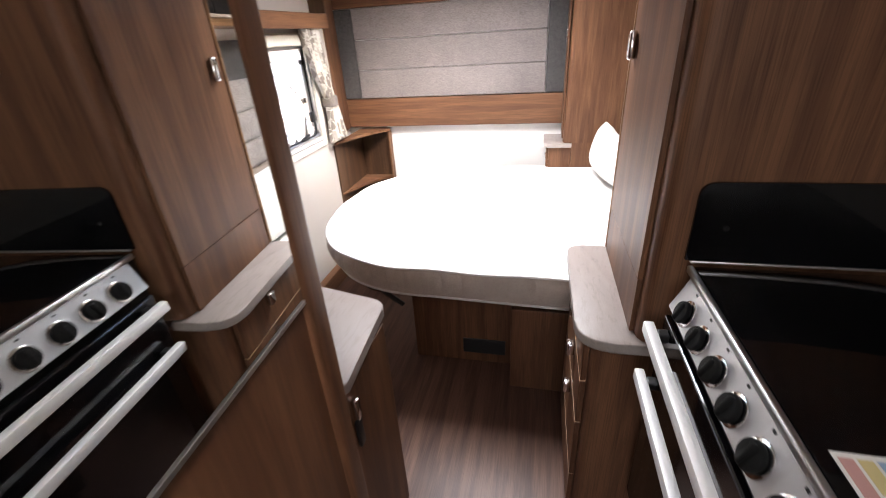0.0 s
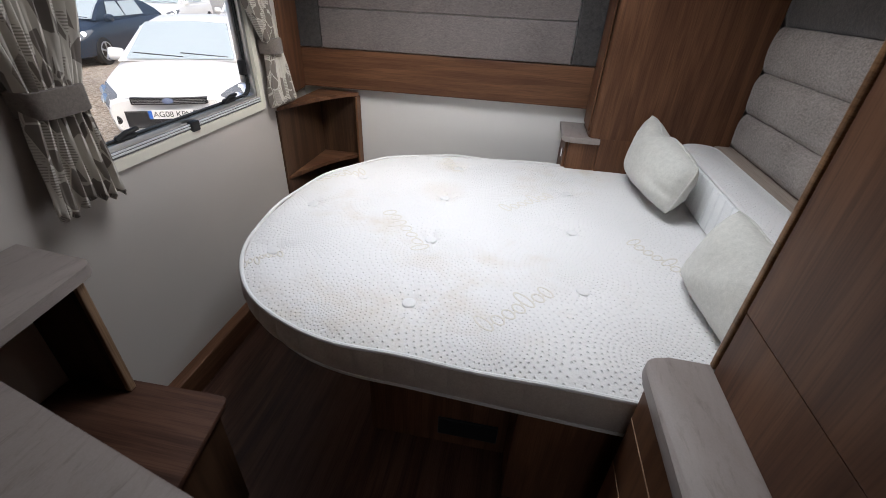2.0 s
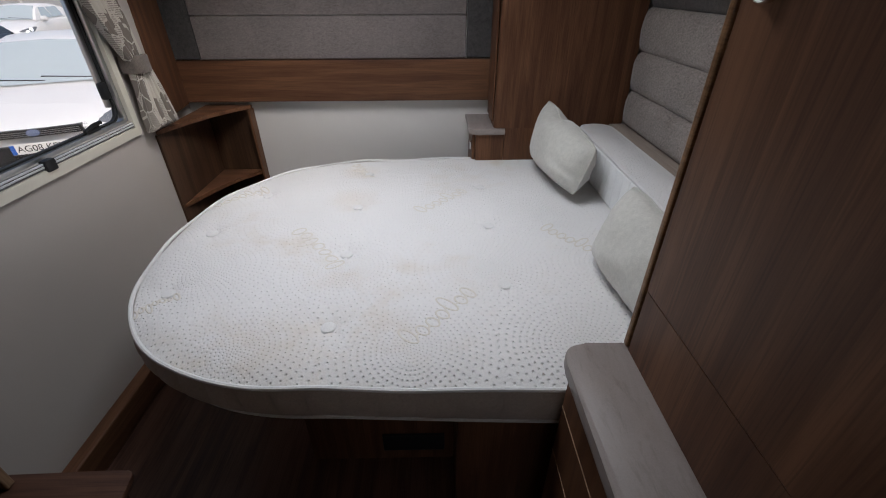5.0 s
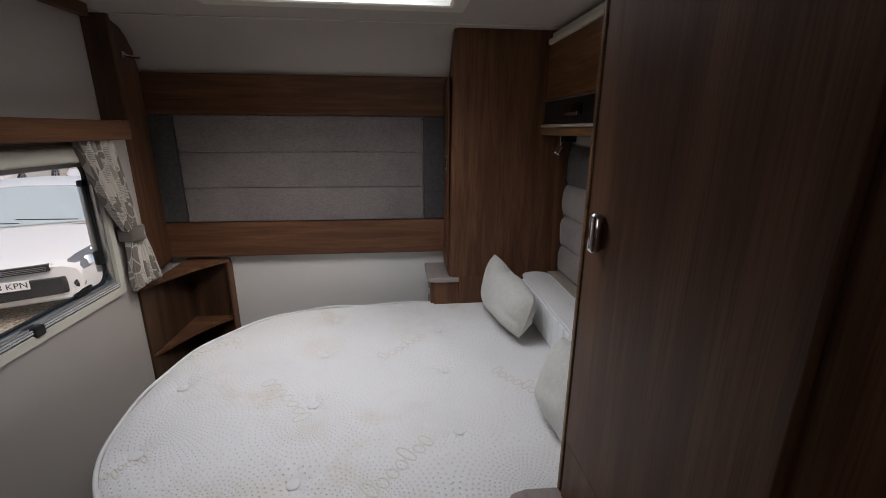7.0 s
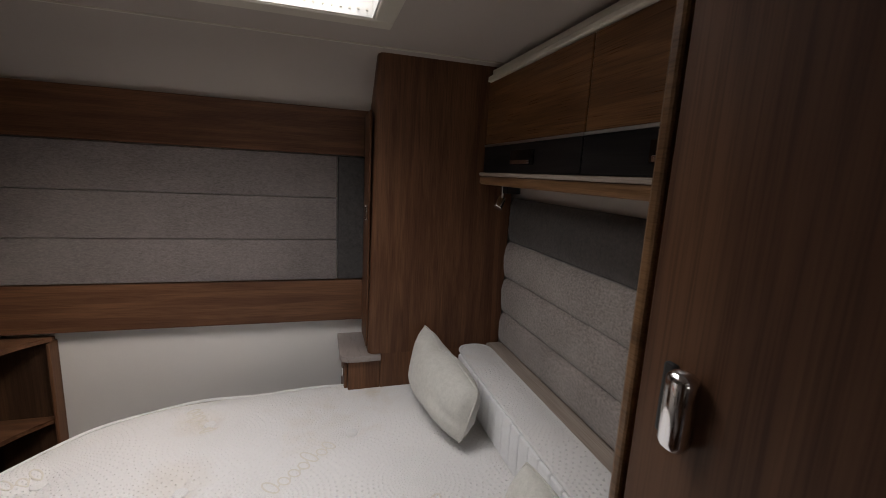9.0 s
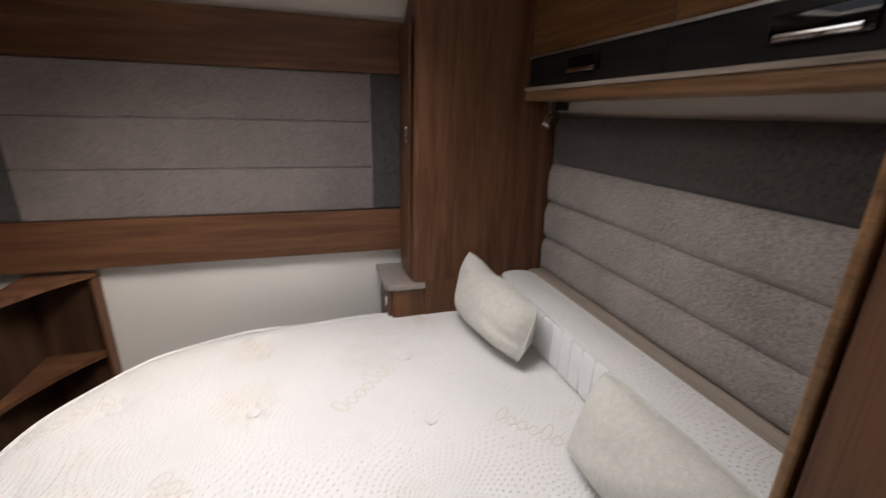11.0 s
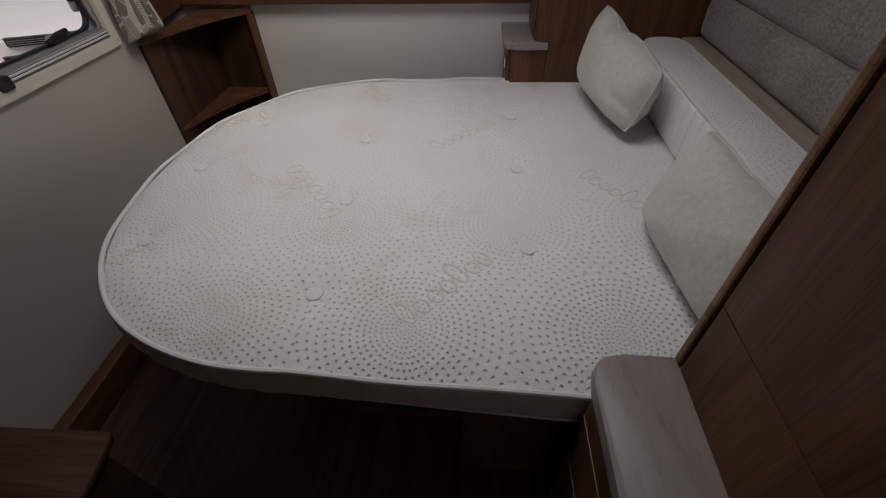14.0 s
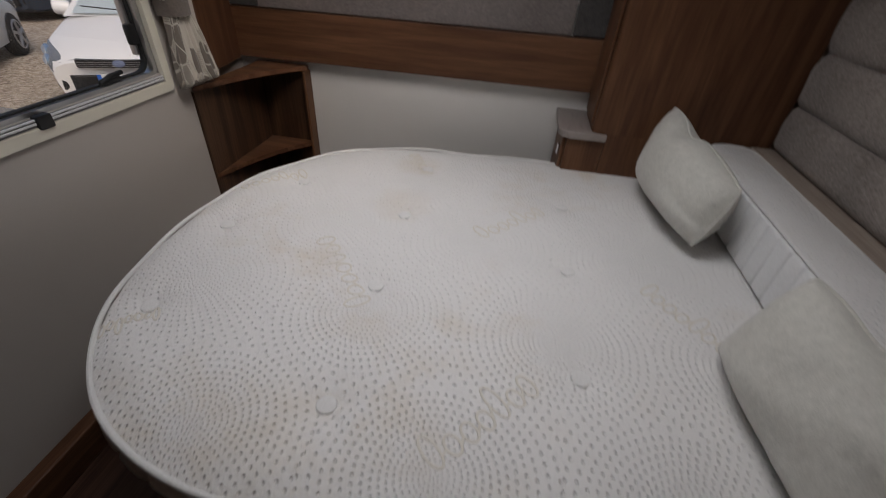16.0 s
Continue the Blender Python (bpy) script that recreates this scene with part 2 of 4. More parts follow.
def curtain_cloth():
    """Cream curtain cloth woven with taupe leaf shards, some of them ribbed."""
    m = material("curtain_leaf_cloth", 0.9)
    n = Nodes(m)
    v = n.coords((1.0, 1.0, 0.5))
    cells = n.add("ShaderNodeTexVoronoi", Vector=v, Scale=31.0, Randomness=1.0)
    gaps = n.add("ShaderNodeTexVoronoi", Vector=v, Scale=31.0, Randomness=1.0)
    gaps.feature = "DISTANCE_TO_EDGE"
    pick = n.add("ShaderNodeSeparateColor", Color=cells.outputs["Color"])
    rib = n.add("ShaderNodeTexWave", Vector=n.coords(), Scale=48.0, Distortion=0.4)
    rib.bands_direction = "Z"
    cream, taupe = (0.56, 0.52, 0.455), (0.2, 0.17, 0.145)
    leaf = n.ramp(pick.outputs[0], (0.42, (1, 1, 1)), (0.44, (0, 0, 0)))
    ribbed = n.math("MULTIPLY", n.ramp(pick.outputs[1], (0.55, (0, 0, 0)), (0.57, (1, 1, 1))), n.ramp(rib.outputs[1], (0.4, (0, 0, 0)), (0.6, (1, 1, 1))))
    vein = n.ramp(gaps.outputs["Distance"], (0.03, (0, 0, 0)), (0.05, (1, 1, 1)))
    shape = n.math("MULTIPLY", n.math("MAXIMUM", leaf, n.math("MULTIPLY", ribbed, 0.75)), vein)
    n.colour(n.mix(shape, cream, taupe))
    n.bsdf.inputs["Sheen Weight"].default_value = 0.2
    n.bump(n.math("ADD", n.noise(n.coords(), 800.0, 2), n.math("MULTIPLY", shape, 0.4)), 0.35, 0.001)
    return m


CURTAIN = curtain_cloth()
TIE = cloth("taupe_tie_cloth", (0.1, 0.08, 0.068), (0.18, 0.15, 0.128), 600)


def clear_glass(name, tint=(1, 1, 1), rough=0.0):
    m = material(name, rough, 0.0, tint)
    m.node_tree.nodes["Principled BSDF"].inputs["Transmission Weight"].default_value = 1.0
    m.node_tree.nodes["Principled BSDF"].inputs["IOR"].default_value = 1.3
    return m


PANE = clear_glass("window_acrylic")
FROST = clear_glass("rooflight_acrylic", (0.97, 0.97, 0.96), 0.5)


# ---- mesh helpers ----
def box_bm(x0, x1, y0, y1, z0, z1, bevel=0.0, seg=2, bm=None):
    out = bm or bmesh.new()
    made = bmesh.ops.create_cube(out, size=1.0)["verts"]
    for v in made:
        v.co = Vector((x0 + (v.co.x + 0.5) * (x1 - x0), y0 + (v.co.y + 0.5) * (y1 - y0), z0 + (v.co.z + 0.5) * (z1 - z0)))
    if bevel:
        edges = list({e for v in made for e in v.link_edges})
        bmesh.ops.bevel(out, geom=edges, offset=bevel, segments=seg, profile=0.5, affect="EDGES")
    return out


def prism_bm(outline, z0, z1, bevel=0.0, seg=2, bm=None):
    """An upright prism over a closed outline of (x, y), with its upper and lower rims rounded."""
    out = bm or bmesh.new()
    low = [out.verts.new((x, y, z0)) for x, y in outline]
    high = [out.verts.new((x, y, z1)) for x, y in outline]
    n = len(outline)
    caps = [out.faces.new(low[::-1]), out.faces.new(high)]
    for i in range(n):
        out.faces.new((low[i], low[(i + 1) % n], high[(i + 1) % n], high[i]))
    if bevel:
        rim = list({e for f in caps for e in f.edges})
        bmesh.ops.bevel(out, geom=rim, offset=bevel, segments=seg, profile=0.5, affect="EDGES")
    return out


def rounded(points, radii, steps=7):
    """A closed outline with its corners rounded by the given radii."""
    out = []
    n = len(points)
    for i, r in enumerate(radii):
        p, a, b = Vector(points[i]), Vector(points[i - 1]), Vector(points[(i + 1) % n])
        if r <= 0:
            out.append(tuple(p))
            continue
        u, w = (a - p).normalized(), (b - p).normalized()
        half = math.acos(max(-1, min(1, u.dot(w)))) / 2
        cut = min(r / math.tan(half), (a - p).length * 0.49, (b - p).length * 0.49)
        s, e = p + u * cut, p + w * cut
        for k in range(steps + 1):
            t = k / steps
            out.append(tuple((1 - t) ** 2 * s + 2 * t * (1 - t) * p + t * t * e))
    return out


def tube_bm(path, radius, sides=8, closed=False, bm=None):
    """A round tube along a path of points."""
    out = bm or bmesh.new()
    pts = [Vector(p) for p in path]
    n = len(pts)
    rings = []
    up = Vector((0, 0, 1))
    for i, p in enumerate(pts):
        a = pts[i - 1] if (i or closed) else pts[0]
        b = pts[(i + 1) % n] if (i < n - 1 or closed) else pts[-1]
        d = (b - a).normalized()
        side = d.cross(up if abs(d.z) < 0.95 else Vector((1, 0, 0))).normalized()
        top = side.cross(d)
        rings.append([out.verts.new(p + radius * (math.cos(6.28318 * k / sides) * side + math.sin(6.28318 * k / sides) * top)) for k in range(sides)])
    for i in range(n if closed else n - 1):
        r, q = rings[i], rings[(i + 1) % n]
        for k in range(sides):
            out.faces.new((r[k], r[(k + 1) % sides], q[(k + 1) % sides], q[k]))
    if not closed:
        out.faces.new(rings[0][::-1])
        out.faces.new(rings[-1])
    return out


def disc_bm(centre, axis, radius, depth, bevel=0.0, sides=24, bm=None):
    """A short round bar, one end at the centre, along the axis."""
    out = bm or bmesh.new()
    turn = Vector(axis).to_track_quat("Z", "Y").to_matrix().to_4x4()
    made = bmesh.ops.create_cone(out, cap_ends=True, segments=sides, radius1=radius, radius2=radius, depth=depth,
                                 matrix=Matrix.Translation(centre) @ turn @ Matrix.Translation((0, 0, depth / 2)))["verts"]
    if bevel:
        faces = {f for v in made for f in v.link_faces if len(f.verts) > 4}
        bmesh.ops.bevel(out, geom=list({e for f in faces for e in f.edges}), offset=bevel, segments=2, profile=0.5, affect="EDGES")
    return out


def part(name, bm, mat, parent=None, label="", smooth=False, m=None):
    """Links a bmesh as one mesh object, under a thing or a part if one is given."""
    data = bpy.data.meshes.new(name)
    bmesh.ops.recalc_face_normals(bm, faces=bm.faces[:])
    bm.to_mesh(data)
    bm.free()
    data.materials.append(mat)
    if smooth:
        data.shade_smooth()
        data.set_sharp_from_angle(angle=radians(38))
    ob = new(name, data)
    if m is not None:
        ob.matrix_world = m
    if parent is not None:
        ob.parent = parent
    if label:
        tagged(ob, label)
    return ob


def thing(name, label, category, group="", kind=""):
    return tagged(new(name), label, category, group, kind)


def structure(name, bm, mat, label="", category=""):
    return tagged(part(name, bm, mat), label, category, kind="structure")


# ---- shell ----
XL, XR, YR, YF, ZC = -0.90, 1.18, 3.12, -3.0, 2.03

structure("floor", box_bm(XL - 0.13, XR + 0.06, YF - 0.05, YR + 0.06, -0.05, 0.0), VINYL, "brown wood-effect vinyl floor of the caravan", "floor")

# left wall: window opening and, behind the walker, the entrance
WY0, WY1, WZ0, WZ1 = 1.70, 2.56, 0.945, 1.465
bm = bmesh.new()
for y0, y1, z0, z1 in ((YF, -1.05, 0, ZC), (-1.05, -0.45, 1.95, ZC), (-0.45, WY0, 0, ZC), (WY0, WY1, 0, WZ0), (WY0, WY1, WZ1, ZC), (WY1, 2.795, 0, ZC)):
    box_bm(XL - 0.05, XL, y0, y1, z0, z1, bm=bm)
box_bm(XL - 0.12, XL - 0.075, 2.795, YR, 0, ZC, bm=bm)
structure("wall_left", bm, WALL, "cream wall board with a window opening", "wall")
structure("wall_right", box_bm(XR, XR + 0.05, YF, YR, 0, ZC), WALL, "cream wall board behind the headboard", "wall")
structure("wall_rear", box_bm(XL - 0.075, XR, YR, YR + 0.05, 0, ZC), WALL_WHITE, "white wall board below a wooden rail", "wall")
bm = bmesh.new()
for x0, x1, z0, z1 in ((XL, -0.75, 0, ZC), (0.95, XR, 0, ZC), (-0.75, 0.95, 0, 1.0), (-0.75, 0.95, 1.7, ZC)):
    box_bm(x0, x1, YF - 0.05, YF, z0, z1, bm=bm)
structure("wall_front", bm, WALL, "cream wall board with a wide window opening", "wall")

# ceiling: flat, with the rooflight opening, then curved down to the rear wall
RX0, RX1, RY0, RY1 = -0.34, 0.505, 1.78, 2.485
KX0, KX1, KY0, KY1 = 0.26, 0.64, -0.39, -0.01
bm = bmesh.new()
for x0, x1, y0, y1 in ((XL - 0.05, XR + 0.05, YF - 0.05, KY0), (XL - 0.05, KX0, KY0, KY1), (KX1, XR + 0.05, KY0, KY1), (XL - 0.05, XR + 0.05, KY1, RY0), (XL - 0.05, RX0, RY0, RY1), (RX1, XR + 0.05, RY0, RY1), (XL - 0.12, XR + 0.05, RY1, 2.79)):
    box_bm(x0, x1, y0, y1, ZC, ZC + 0.05, bm=bm)
structure("ceiling", bm, CEILING, "flat cream ceiling board with a rooflight opening", "ceiling")
bm = bmesh.new()
prof = []
for k in range(13):
    t = k / 12
    prof.append((2.797 + 0.30 * math.sin(t * 1.45) / math.sin(1.45), ZC - 0.21 * (1 - math.cos(t * 1.45)) / (1 - math.cos(1.45))))
rows = []
for y, z in prof + [(y + 0.01, z + 0.05) for y, z in reversed(prof)]:
    rows.append([bm.verts.new((x, y, z)) for x in (XL - 0.12, XR + 0.05)])
for i in range(len(rows)):
    a, b = rows[i], rows[(i + 1) % len(rows)]
    bm.faces.new((a[0], a[1], b[1], b[0]))
bm.faces.new([r[0] for r in rows])
bm.faces.new([r[1] for r in rows][::-1])
tagged(part("ceiling_curve", bm, CEILING, smooth=True), "curved cream ceiling board above the rear wall", "ceiling", kind="structure")
structure("trim_ceiling_seam", box_bm(XL, XR, 2.788, 2.799, ZC - 0.004, ZC + 0.01), CREAM, "thin seam strip across the ceiling", "trim")

# rooflight
light = tagged(new("window_rooflight"), "large clear rooflight in a cream plastic surround", "rooflight", kind="structure")
bm = bmesh.new()
for x0, x1, y0, y1 in ((RX0 - 0.06, RX1 + 0.06, RY0 - 0.06, RY0), (RX0 - 0.06, RX1 + 0.06, RY1, RY1 + 0.065), (RX0 - 0.06, RX0, RY0, RY1), (RX1, RX1 + 0.06, RY0, RY1)):
    box_bm(x0, x1, y0, y1, ZC - 0.018, ZC + 0.003, 0.006, bm=bm)
part("surround", bm, CREAM, light, "cream plastic surround")
bm = bmesh.new()
for x0, x1, y0, y1 in ((RX0, RX1, RY0 - 0.01, RY0 + 0.004), (RX0, RX1, RY1 - 0.004, RY1 + 0.01), (RX0 - 0.01, RX0 + 0.004, RY0 + 0.004, RY1 - 0.004), (RX1 - 0.004, RX1 + 0.01, RY0 + 0.004, RY1 - 0.004)):
    box_bm(x0, x1, y0, y1, ZC - 0.012, ZC + 0.11, bm=bm)
part("shaft", bm, WHITE_PLASTIC, light, "white plastic shaft")
bm = bmesh.new()
for k in range(34):
    x = RX0 + 0.02 + k * (RX1 - RX0 - 0.04) / 33
    box_bm(x - 0.003, x + 0.003, RY1 - 0.009, RY1 - 0.005, ZC + 0.004, ZC + 0.009, bm=bm)
part("blind_rail_teeth", bm, CREAM, light, "row of small vent slots")
dome = part("dome", box_bm(RX0 - 0.03, RX1 + 0.03, RY0 - 0.03, RY1 + 0.03, ZC + 0.112, ZC + 0.122, 0.004), FROST, light, "clear acrylic dome")
dome.visible_shadow = False

vent = tagged(new("window_kitchen_rooflight"), "small clear rooflight in a cream plastic surround", "rooflight", kind="structure")
bm = bmesh.new()
for x0, x1, y0, y1 in ((KX0 - 0.04, KX1 + 0.04, KY0 - 0.04, KY0), (KX0 - 0.04, KX1 + 0.04, KY1, KY1 + 0.04), (KX0 - 0.04, KX0, KY0, KY1), (KX1, KX1 + 0.04, KY0, KY1)):
    box_bm(x0, x1, y0, y1, ZC - 0.016, ZC + 0.003, 0.005, bm=bm)
part("surround", bm, CREAM, vent, "cream plastic surround")
dome = part("dome", box_bm(KX0 - 0.02, KX1 + 0.02, KY0 - 0.02, KY1 + 0.02, ZC + 0.092, ZC + 0.1, 0.003), FROST, vent, "clear acrylic dome")
dome.visible_shadow = False

# rear wall rails and fabric panel
def rail(name, x0, x1, z0, z1, label):
    return structure(name, box_bm(x0, x1, 3.075, YR, z0, z1, 0.004), WOOD_X, label, "rail")


rail("trim_rail_lower", XL - 0.07, 0.6, 0.895, 1.085, "brown wood-effect rail below the fabric panel")
rail("trim_rail_upper", XL - 0.07, 0.6, 1.645, 1.838, "brown wood-effect rail above the fabric panel")
panel = thing("wall_panel", "grey padded fabric wall panel with charcoal ends", "wall panel")
for k, (z0, z1) in enumerate(((1.088, 1.27), (1.272, 1.457), (1.459, 1.643))):
    part("padded_strip", box_bm(-0.832, 0.43, 3.088, YR - 0.001, z0, z1, 0.005, 3), FELT, panel, "grey flecked fabric strip", True)
for x0, x1 in ((XL - 0.06, -0.836), (0.434, 0.62)):
    part("end_strip", box_bm(x0, x1, 3.09, YR - 0.001, 1.088, 1.643, 0.006, 3), FELT_DARK, panel, "charcoal ribbed fabric strip", True)

# ---- window in the left wall ----
SILL_GREY = painted("sill_grey", (0.16, 0.16, 0.155), 0.4)
win = tagged(new("window_1"), "hinged caravan window with a black seal and aluminium rail", "window", kind="structure")


def ring_bm(y0, y1, z0, z1, x0, x1, wide, radius, bm=None):
    """A rounded frame in the plane of the left wall."""
    out = bm or bmesh.new()
    outer = rounded([(y0, z0), (y1, z0), (y1, z1), (y0, z1)], [radius] * 4, 6)
    inner = rounded([(y0 + wide, z0 + wide), (y1 - wide, z0 + wide), (y1 - wide, z1 - wide), (y0 + wide, z1 - wide)], [max(radius - wide, 0.006)] * 4, 6)
    n = len(outer)
    ring = [[out.verts.new((x, *p)) for p in loop] for x in (x0, x1) for loop in (outer, inner)]
    for i in range(n):
        j = (i + 1) % n
        for a, b in ((0, 1), (1, 3), (3, 2), (2, 0)):
            out.faces.new((ring[a][i], ring[a][j], ring[b][j], ring[b][i]))
    return out


part("surround", ring_bm(WY0 - 0.025, WY1 + 0.02, WZ0 - 0.054, WZ1 + 0.05, XL - 0.004, XL + 0.012, 0.03, 0.02), CREAM, win, "cream plastic surround", True)
part("window_frame", ring_bm(WY0 + 0.005, WY1 - 0.01, WZ0 - 0.002, WZ1 + 0.002, XL - 0.03, XL - 0.006, 0.014, 0.03), ALUMINIUM, win, "aluminium frame", True)
part("seal", ring_bm(WY0 + 0.016, WY1 - 0.021, WZ0 + 0.008, WZ1 - 0.010, XL - 0.036, XL - 0.02, 0.010, 0.06), RUBBER, win, "black rubber seal", True)
pane = part("pane", box_bm(XL - 0.038, XL - 0.032, WY0 + 0.02, WY1 - 0.025, WZ0 + 0.012, WZ1 - 0.012, 0.002, 1), PANE, win, "clear acrylic pane")
pane.visible_shadow = False
part("sill_bar", box_bm(XL + 0.0005, XL + 0.008, WY0 + 0.005, WY1 - 0.01, WZ0 - 0.0215, WZ0 - 0.001, 0.002), SILL_GREY, win, "grey aluminium sill bar")
part("sill_strip", box_bm(XL + 0.0005, XL + 0.011, WY0 + 0.005, WY1 - 0.01, WZ0 - 0.0358, WZ0 - 0.0222, 0.002), CREAM, win, "cream plastic sill strip")
for z in (WZ0 - 0.004, WZ0 - 0.0125):
    part("rail", tube_bm([(XL + 0.009, WY0 + 0.01, z), (XL + 0.009, WY1 - 0.015, z)], 0.0032), RAIL_METAL, win, "bright aluminium rail", True)
part("blind_cassette", box_bm(XL - 0.01, XL + 0.035, WY0 - 0.01, WY1 + 0.01, WZ1 - 0.012, WZ1 + 0.045, 0.012, 3), CREAM, win, "cream blind cassette", True)
part("blind_bar", box_bm(XL - 0.006, XL + 0.012, WY0 + 0.01, WY1 - 0.015, WZ1 - 0.03, WZ1 - 0.012, 0.004), ALUMINIUM, win, "grey blind bar")
for y in (1.88, 2.38):
    lever = part("catch", box_bm(XL - 0.03, XL - 0.006, y - 0.035, y + 0.03, WZ0 + 0.012, WZ0 + 0.03, 0.007), BLACK_PLASTIC, win, "black plastic catch", True)
    part("lever", tube_bm([(XL - 0.012, y - 0.045, WZ0 + 0.022), (XL - 0.006, y - 0.01, WZ0 + 0.036), (XL - 0.01, y + 0.035, WZ0 + 0.036)], 0.007), BLACK_PLASTIC, lever, "", True)
part("blind_clip", box_bm(XL - 0.004, XL + 0.02, 2.105, 2.145, WZ0 - 0.03, WZ0 + 0.006, 0.006), BLACK_PLASTIC, win, "black blind clip", True)
stay = part("stay", box_bm(XL - 0.05, XL - 0.03, WY1 - 0.045, WY1 - 0.028, WZ0 + 0.06, WZ1 - 0.09, 0.004), ALUMINIUM, win, "aluminium stay", True)
part("stay_knob", box_bm(XL - 0.045, XL - 0.018, WY1 - 0.055, WY1 - 0.022, WZ0 + 0.09, WZ0 + 0.15, 0.008), BLACK_PLASTIC, stay, "black stay knob", True)
part("stay_clip", box_bm(XL - 0.045, XL - 0.018, WY1 - 0.055, WY1 - 0.022, WZ1 - 0.11, WZ1 - 0.085, 0.005), BLACK_PLASTIC, stay, "", True)

# pelmet shelf above the window
pelmet = thing("pelmet", "brown wood-effect pelmet shelf above the window", "pelmet")
part("front_board", box_bm(-0.821, -0.803, 1.58, 2.68, 1.53, 1.605, 0.008, 3), WOOD_Y, pelmet, "", True)
part("top_board", box_bm(XL + 0.001, -0.821, 1.60, 2.68, 1.588, 1.604, 0.002), WOOD_Y, pelmet)
part("end_board", box_bm(XL + 0.001, -0.821, 1.58, 1.598, 1.532, 1.604, 0.003), WOOD_Z, pelmet)
divider = thing("shelf_divider", "brown wood-effect upright at the end of the pelmet shelf", "upright board")
# the upright's shading is in its darker wood colour
part("face_board", box_bm(XL + 0.001, -0.803, 2.655, 2.675, 1.606, 2.0, 0.003), WOOD_SHADED, divider)
structure("trim_ceiling_rail", box_bm(XL + 0.001, -0.86, 0.6, 2.654, 1.985, ZC - 0.001, 0.004), WOOD_Y, "brown wood-effect rail along the ceiling edge", "rail")
# upright wood cladding between the window and the rear wall, its upper end rounded to the ceiling
side = [(2.79, 0.892), (3.07, 0.892), (3.07, 1.86), (3.04, 1.93), (2.99, 1.975), (2.93, 2.005), (2.80, 2.026), (2.79, 2.026)]
bm = bmesh.new()
lo = [bm.verts.new((XL - 0.001 - 0.2 * (y - 2.79), y, z)) for y, z in side]
hi = [bm.verts.new((XL + 0.006 - 0.18 * (y - 2.79), y, z)) for y, z in side]
bm.faces.new(lo[::-1]), bm.faces.new(hi)
for i in range(len(side)):
    j = (i + 1) % len(side)
    bm.faces.new((lo[i], lo[j], hi[j], hi[i]))
tagged(part("corner_upright", bm, WOOD_Z), "brown wood-effect upright in the corner beside the window", "upright board", kind="structure")
hook = thing("coat_hook", "small chrome hook on the corner upright", "hook")
part("plate", box_bm(XL - 0.002, XL + 0.006, 2.875, 2.905, 1.87, 1.90, 0.003), CHROME, hook)
part("peg", tube_bm([(XL + 0.004, 2.89, 1.885), (XL + 0.03, 2.90, 1.88), (XL + 0.035, 2.95, 1.885)], 0.006), CHROME, hook, "", True)
structure("baseboard_left", box_bm(XL + 0.001, XL + 0.05, 0.7, 3.1, 0.001, 0.115, 0.006), WOOD_Y, "brown wood-effect skirting board", "skirting")

# ---- corner shelf ----
shelf = thing("corner_shelf", "brown wood-effect corner shelf unit with curved shelves", "shelf")


def corner_outline(inset):
    ax, ay, bx, by = XL + 0.012, 2.655 + inset, -0.655 - inset, 3.108
    out = [(ax, by), (ax, ay)]
    for k in range(1, 10):
        t = k / 10
        bow = 0.03 * math.sin(math.pi * t)
        out.append((ax + (bx - ax) * t + bow * -0.88, ay + (by - ay) * t + bow * 0.47))
    return out + [(bx, by - 0.02), (bx, by)]


for z in (0.14, 0.512, 0.858):
    part("shelf_board", prism_bm(corner_outline(0.0 if z > 0.8 else 0.008), z, z + 0.018, 0.004), WOOD_X, shelf, "", True)
# inner panels take the darkened wood, shelf shade painted in
part("side_panel", box_bm(XL + 0.001, XL + 0.012, 2.66, 3.108, 0.001, 0.857), WOOD_SHADED, shelf)
part("back_panel", box_bm(XL + 0.012, -0.664, 3.108, 3.119, 0.001, 0.857), WOOD_SHADED, shelf)
part("end_panel", box_bm(-0.664, -0.652, 3.06, 3.119, 0.001, 0.857, 0.003), WOOD_Z, shelf)

# ---- rear right wardrobe, standing on a small cabinet ----
bed_cab = thing("bedside_cabinet", "brown wood-effect bedside cabinet with a grey worktop", "cabinet")
part("body", box_bm(0.47, 0.605, 2.852, YR - 0.001, 0.001, 0.79, 0.003), WOOD_Z, bed_cab)
flap = part("door", box_bm(0.456, 0.47, 2.875, 3.105, 0.52, 0.78, 0.004), WOOD_Z, bed_cab)
part("handle", box_bm(0.446, 0.456, 2.90, 2.915, 0.70, 0.745, 0.004), CHROME, flap, "chrome handle", True)
part("worktop", prism_bm(rounded([(0.437, 2.838), (0.605, 2.838), (0.605, YR - 0.001), (0.437, YR - 0.001)], [0.045, 0.0, 0, 0]), 0.79, 0.816, 0.004), STONE, bed_cab, "grey laminate worktop", True)

robe = thing("corner_wardrobe", "tall brown wood-effect corner wardrobe with a rounded front edge", "wardrobe")
bm = bmesh.new()
prof = rounded([(0.553, 2.85), (1.15, 2.85), (1.15, 3.074), (0.553, 3.074)], [0.03, 0, 0, 0])
prism_bm(prof, 0.8178, ZC - 0.003, bm=bm)
for v in bm.verts:
    if v.co.z > 1.9:
        if v.co.y > 2.98:
            v.co.z = 1.84
        v.co.x += 0.015
part("body", bm, WOOD_Z, robe, "", True)
part("lower_body", box_bm(0.606, 1.15, 2.85, YR - 0.001, 0.001, 0.8177), WOOD_Z, robe)
side = part("door", box_bm(0.545, 0.5535, 2.885, 3.068, 0.84, 1.82, 0.003), WOOD_Z, robe)
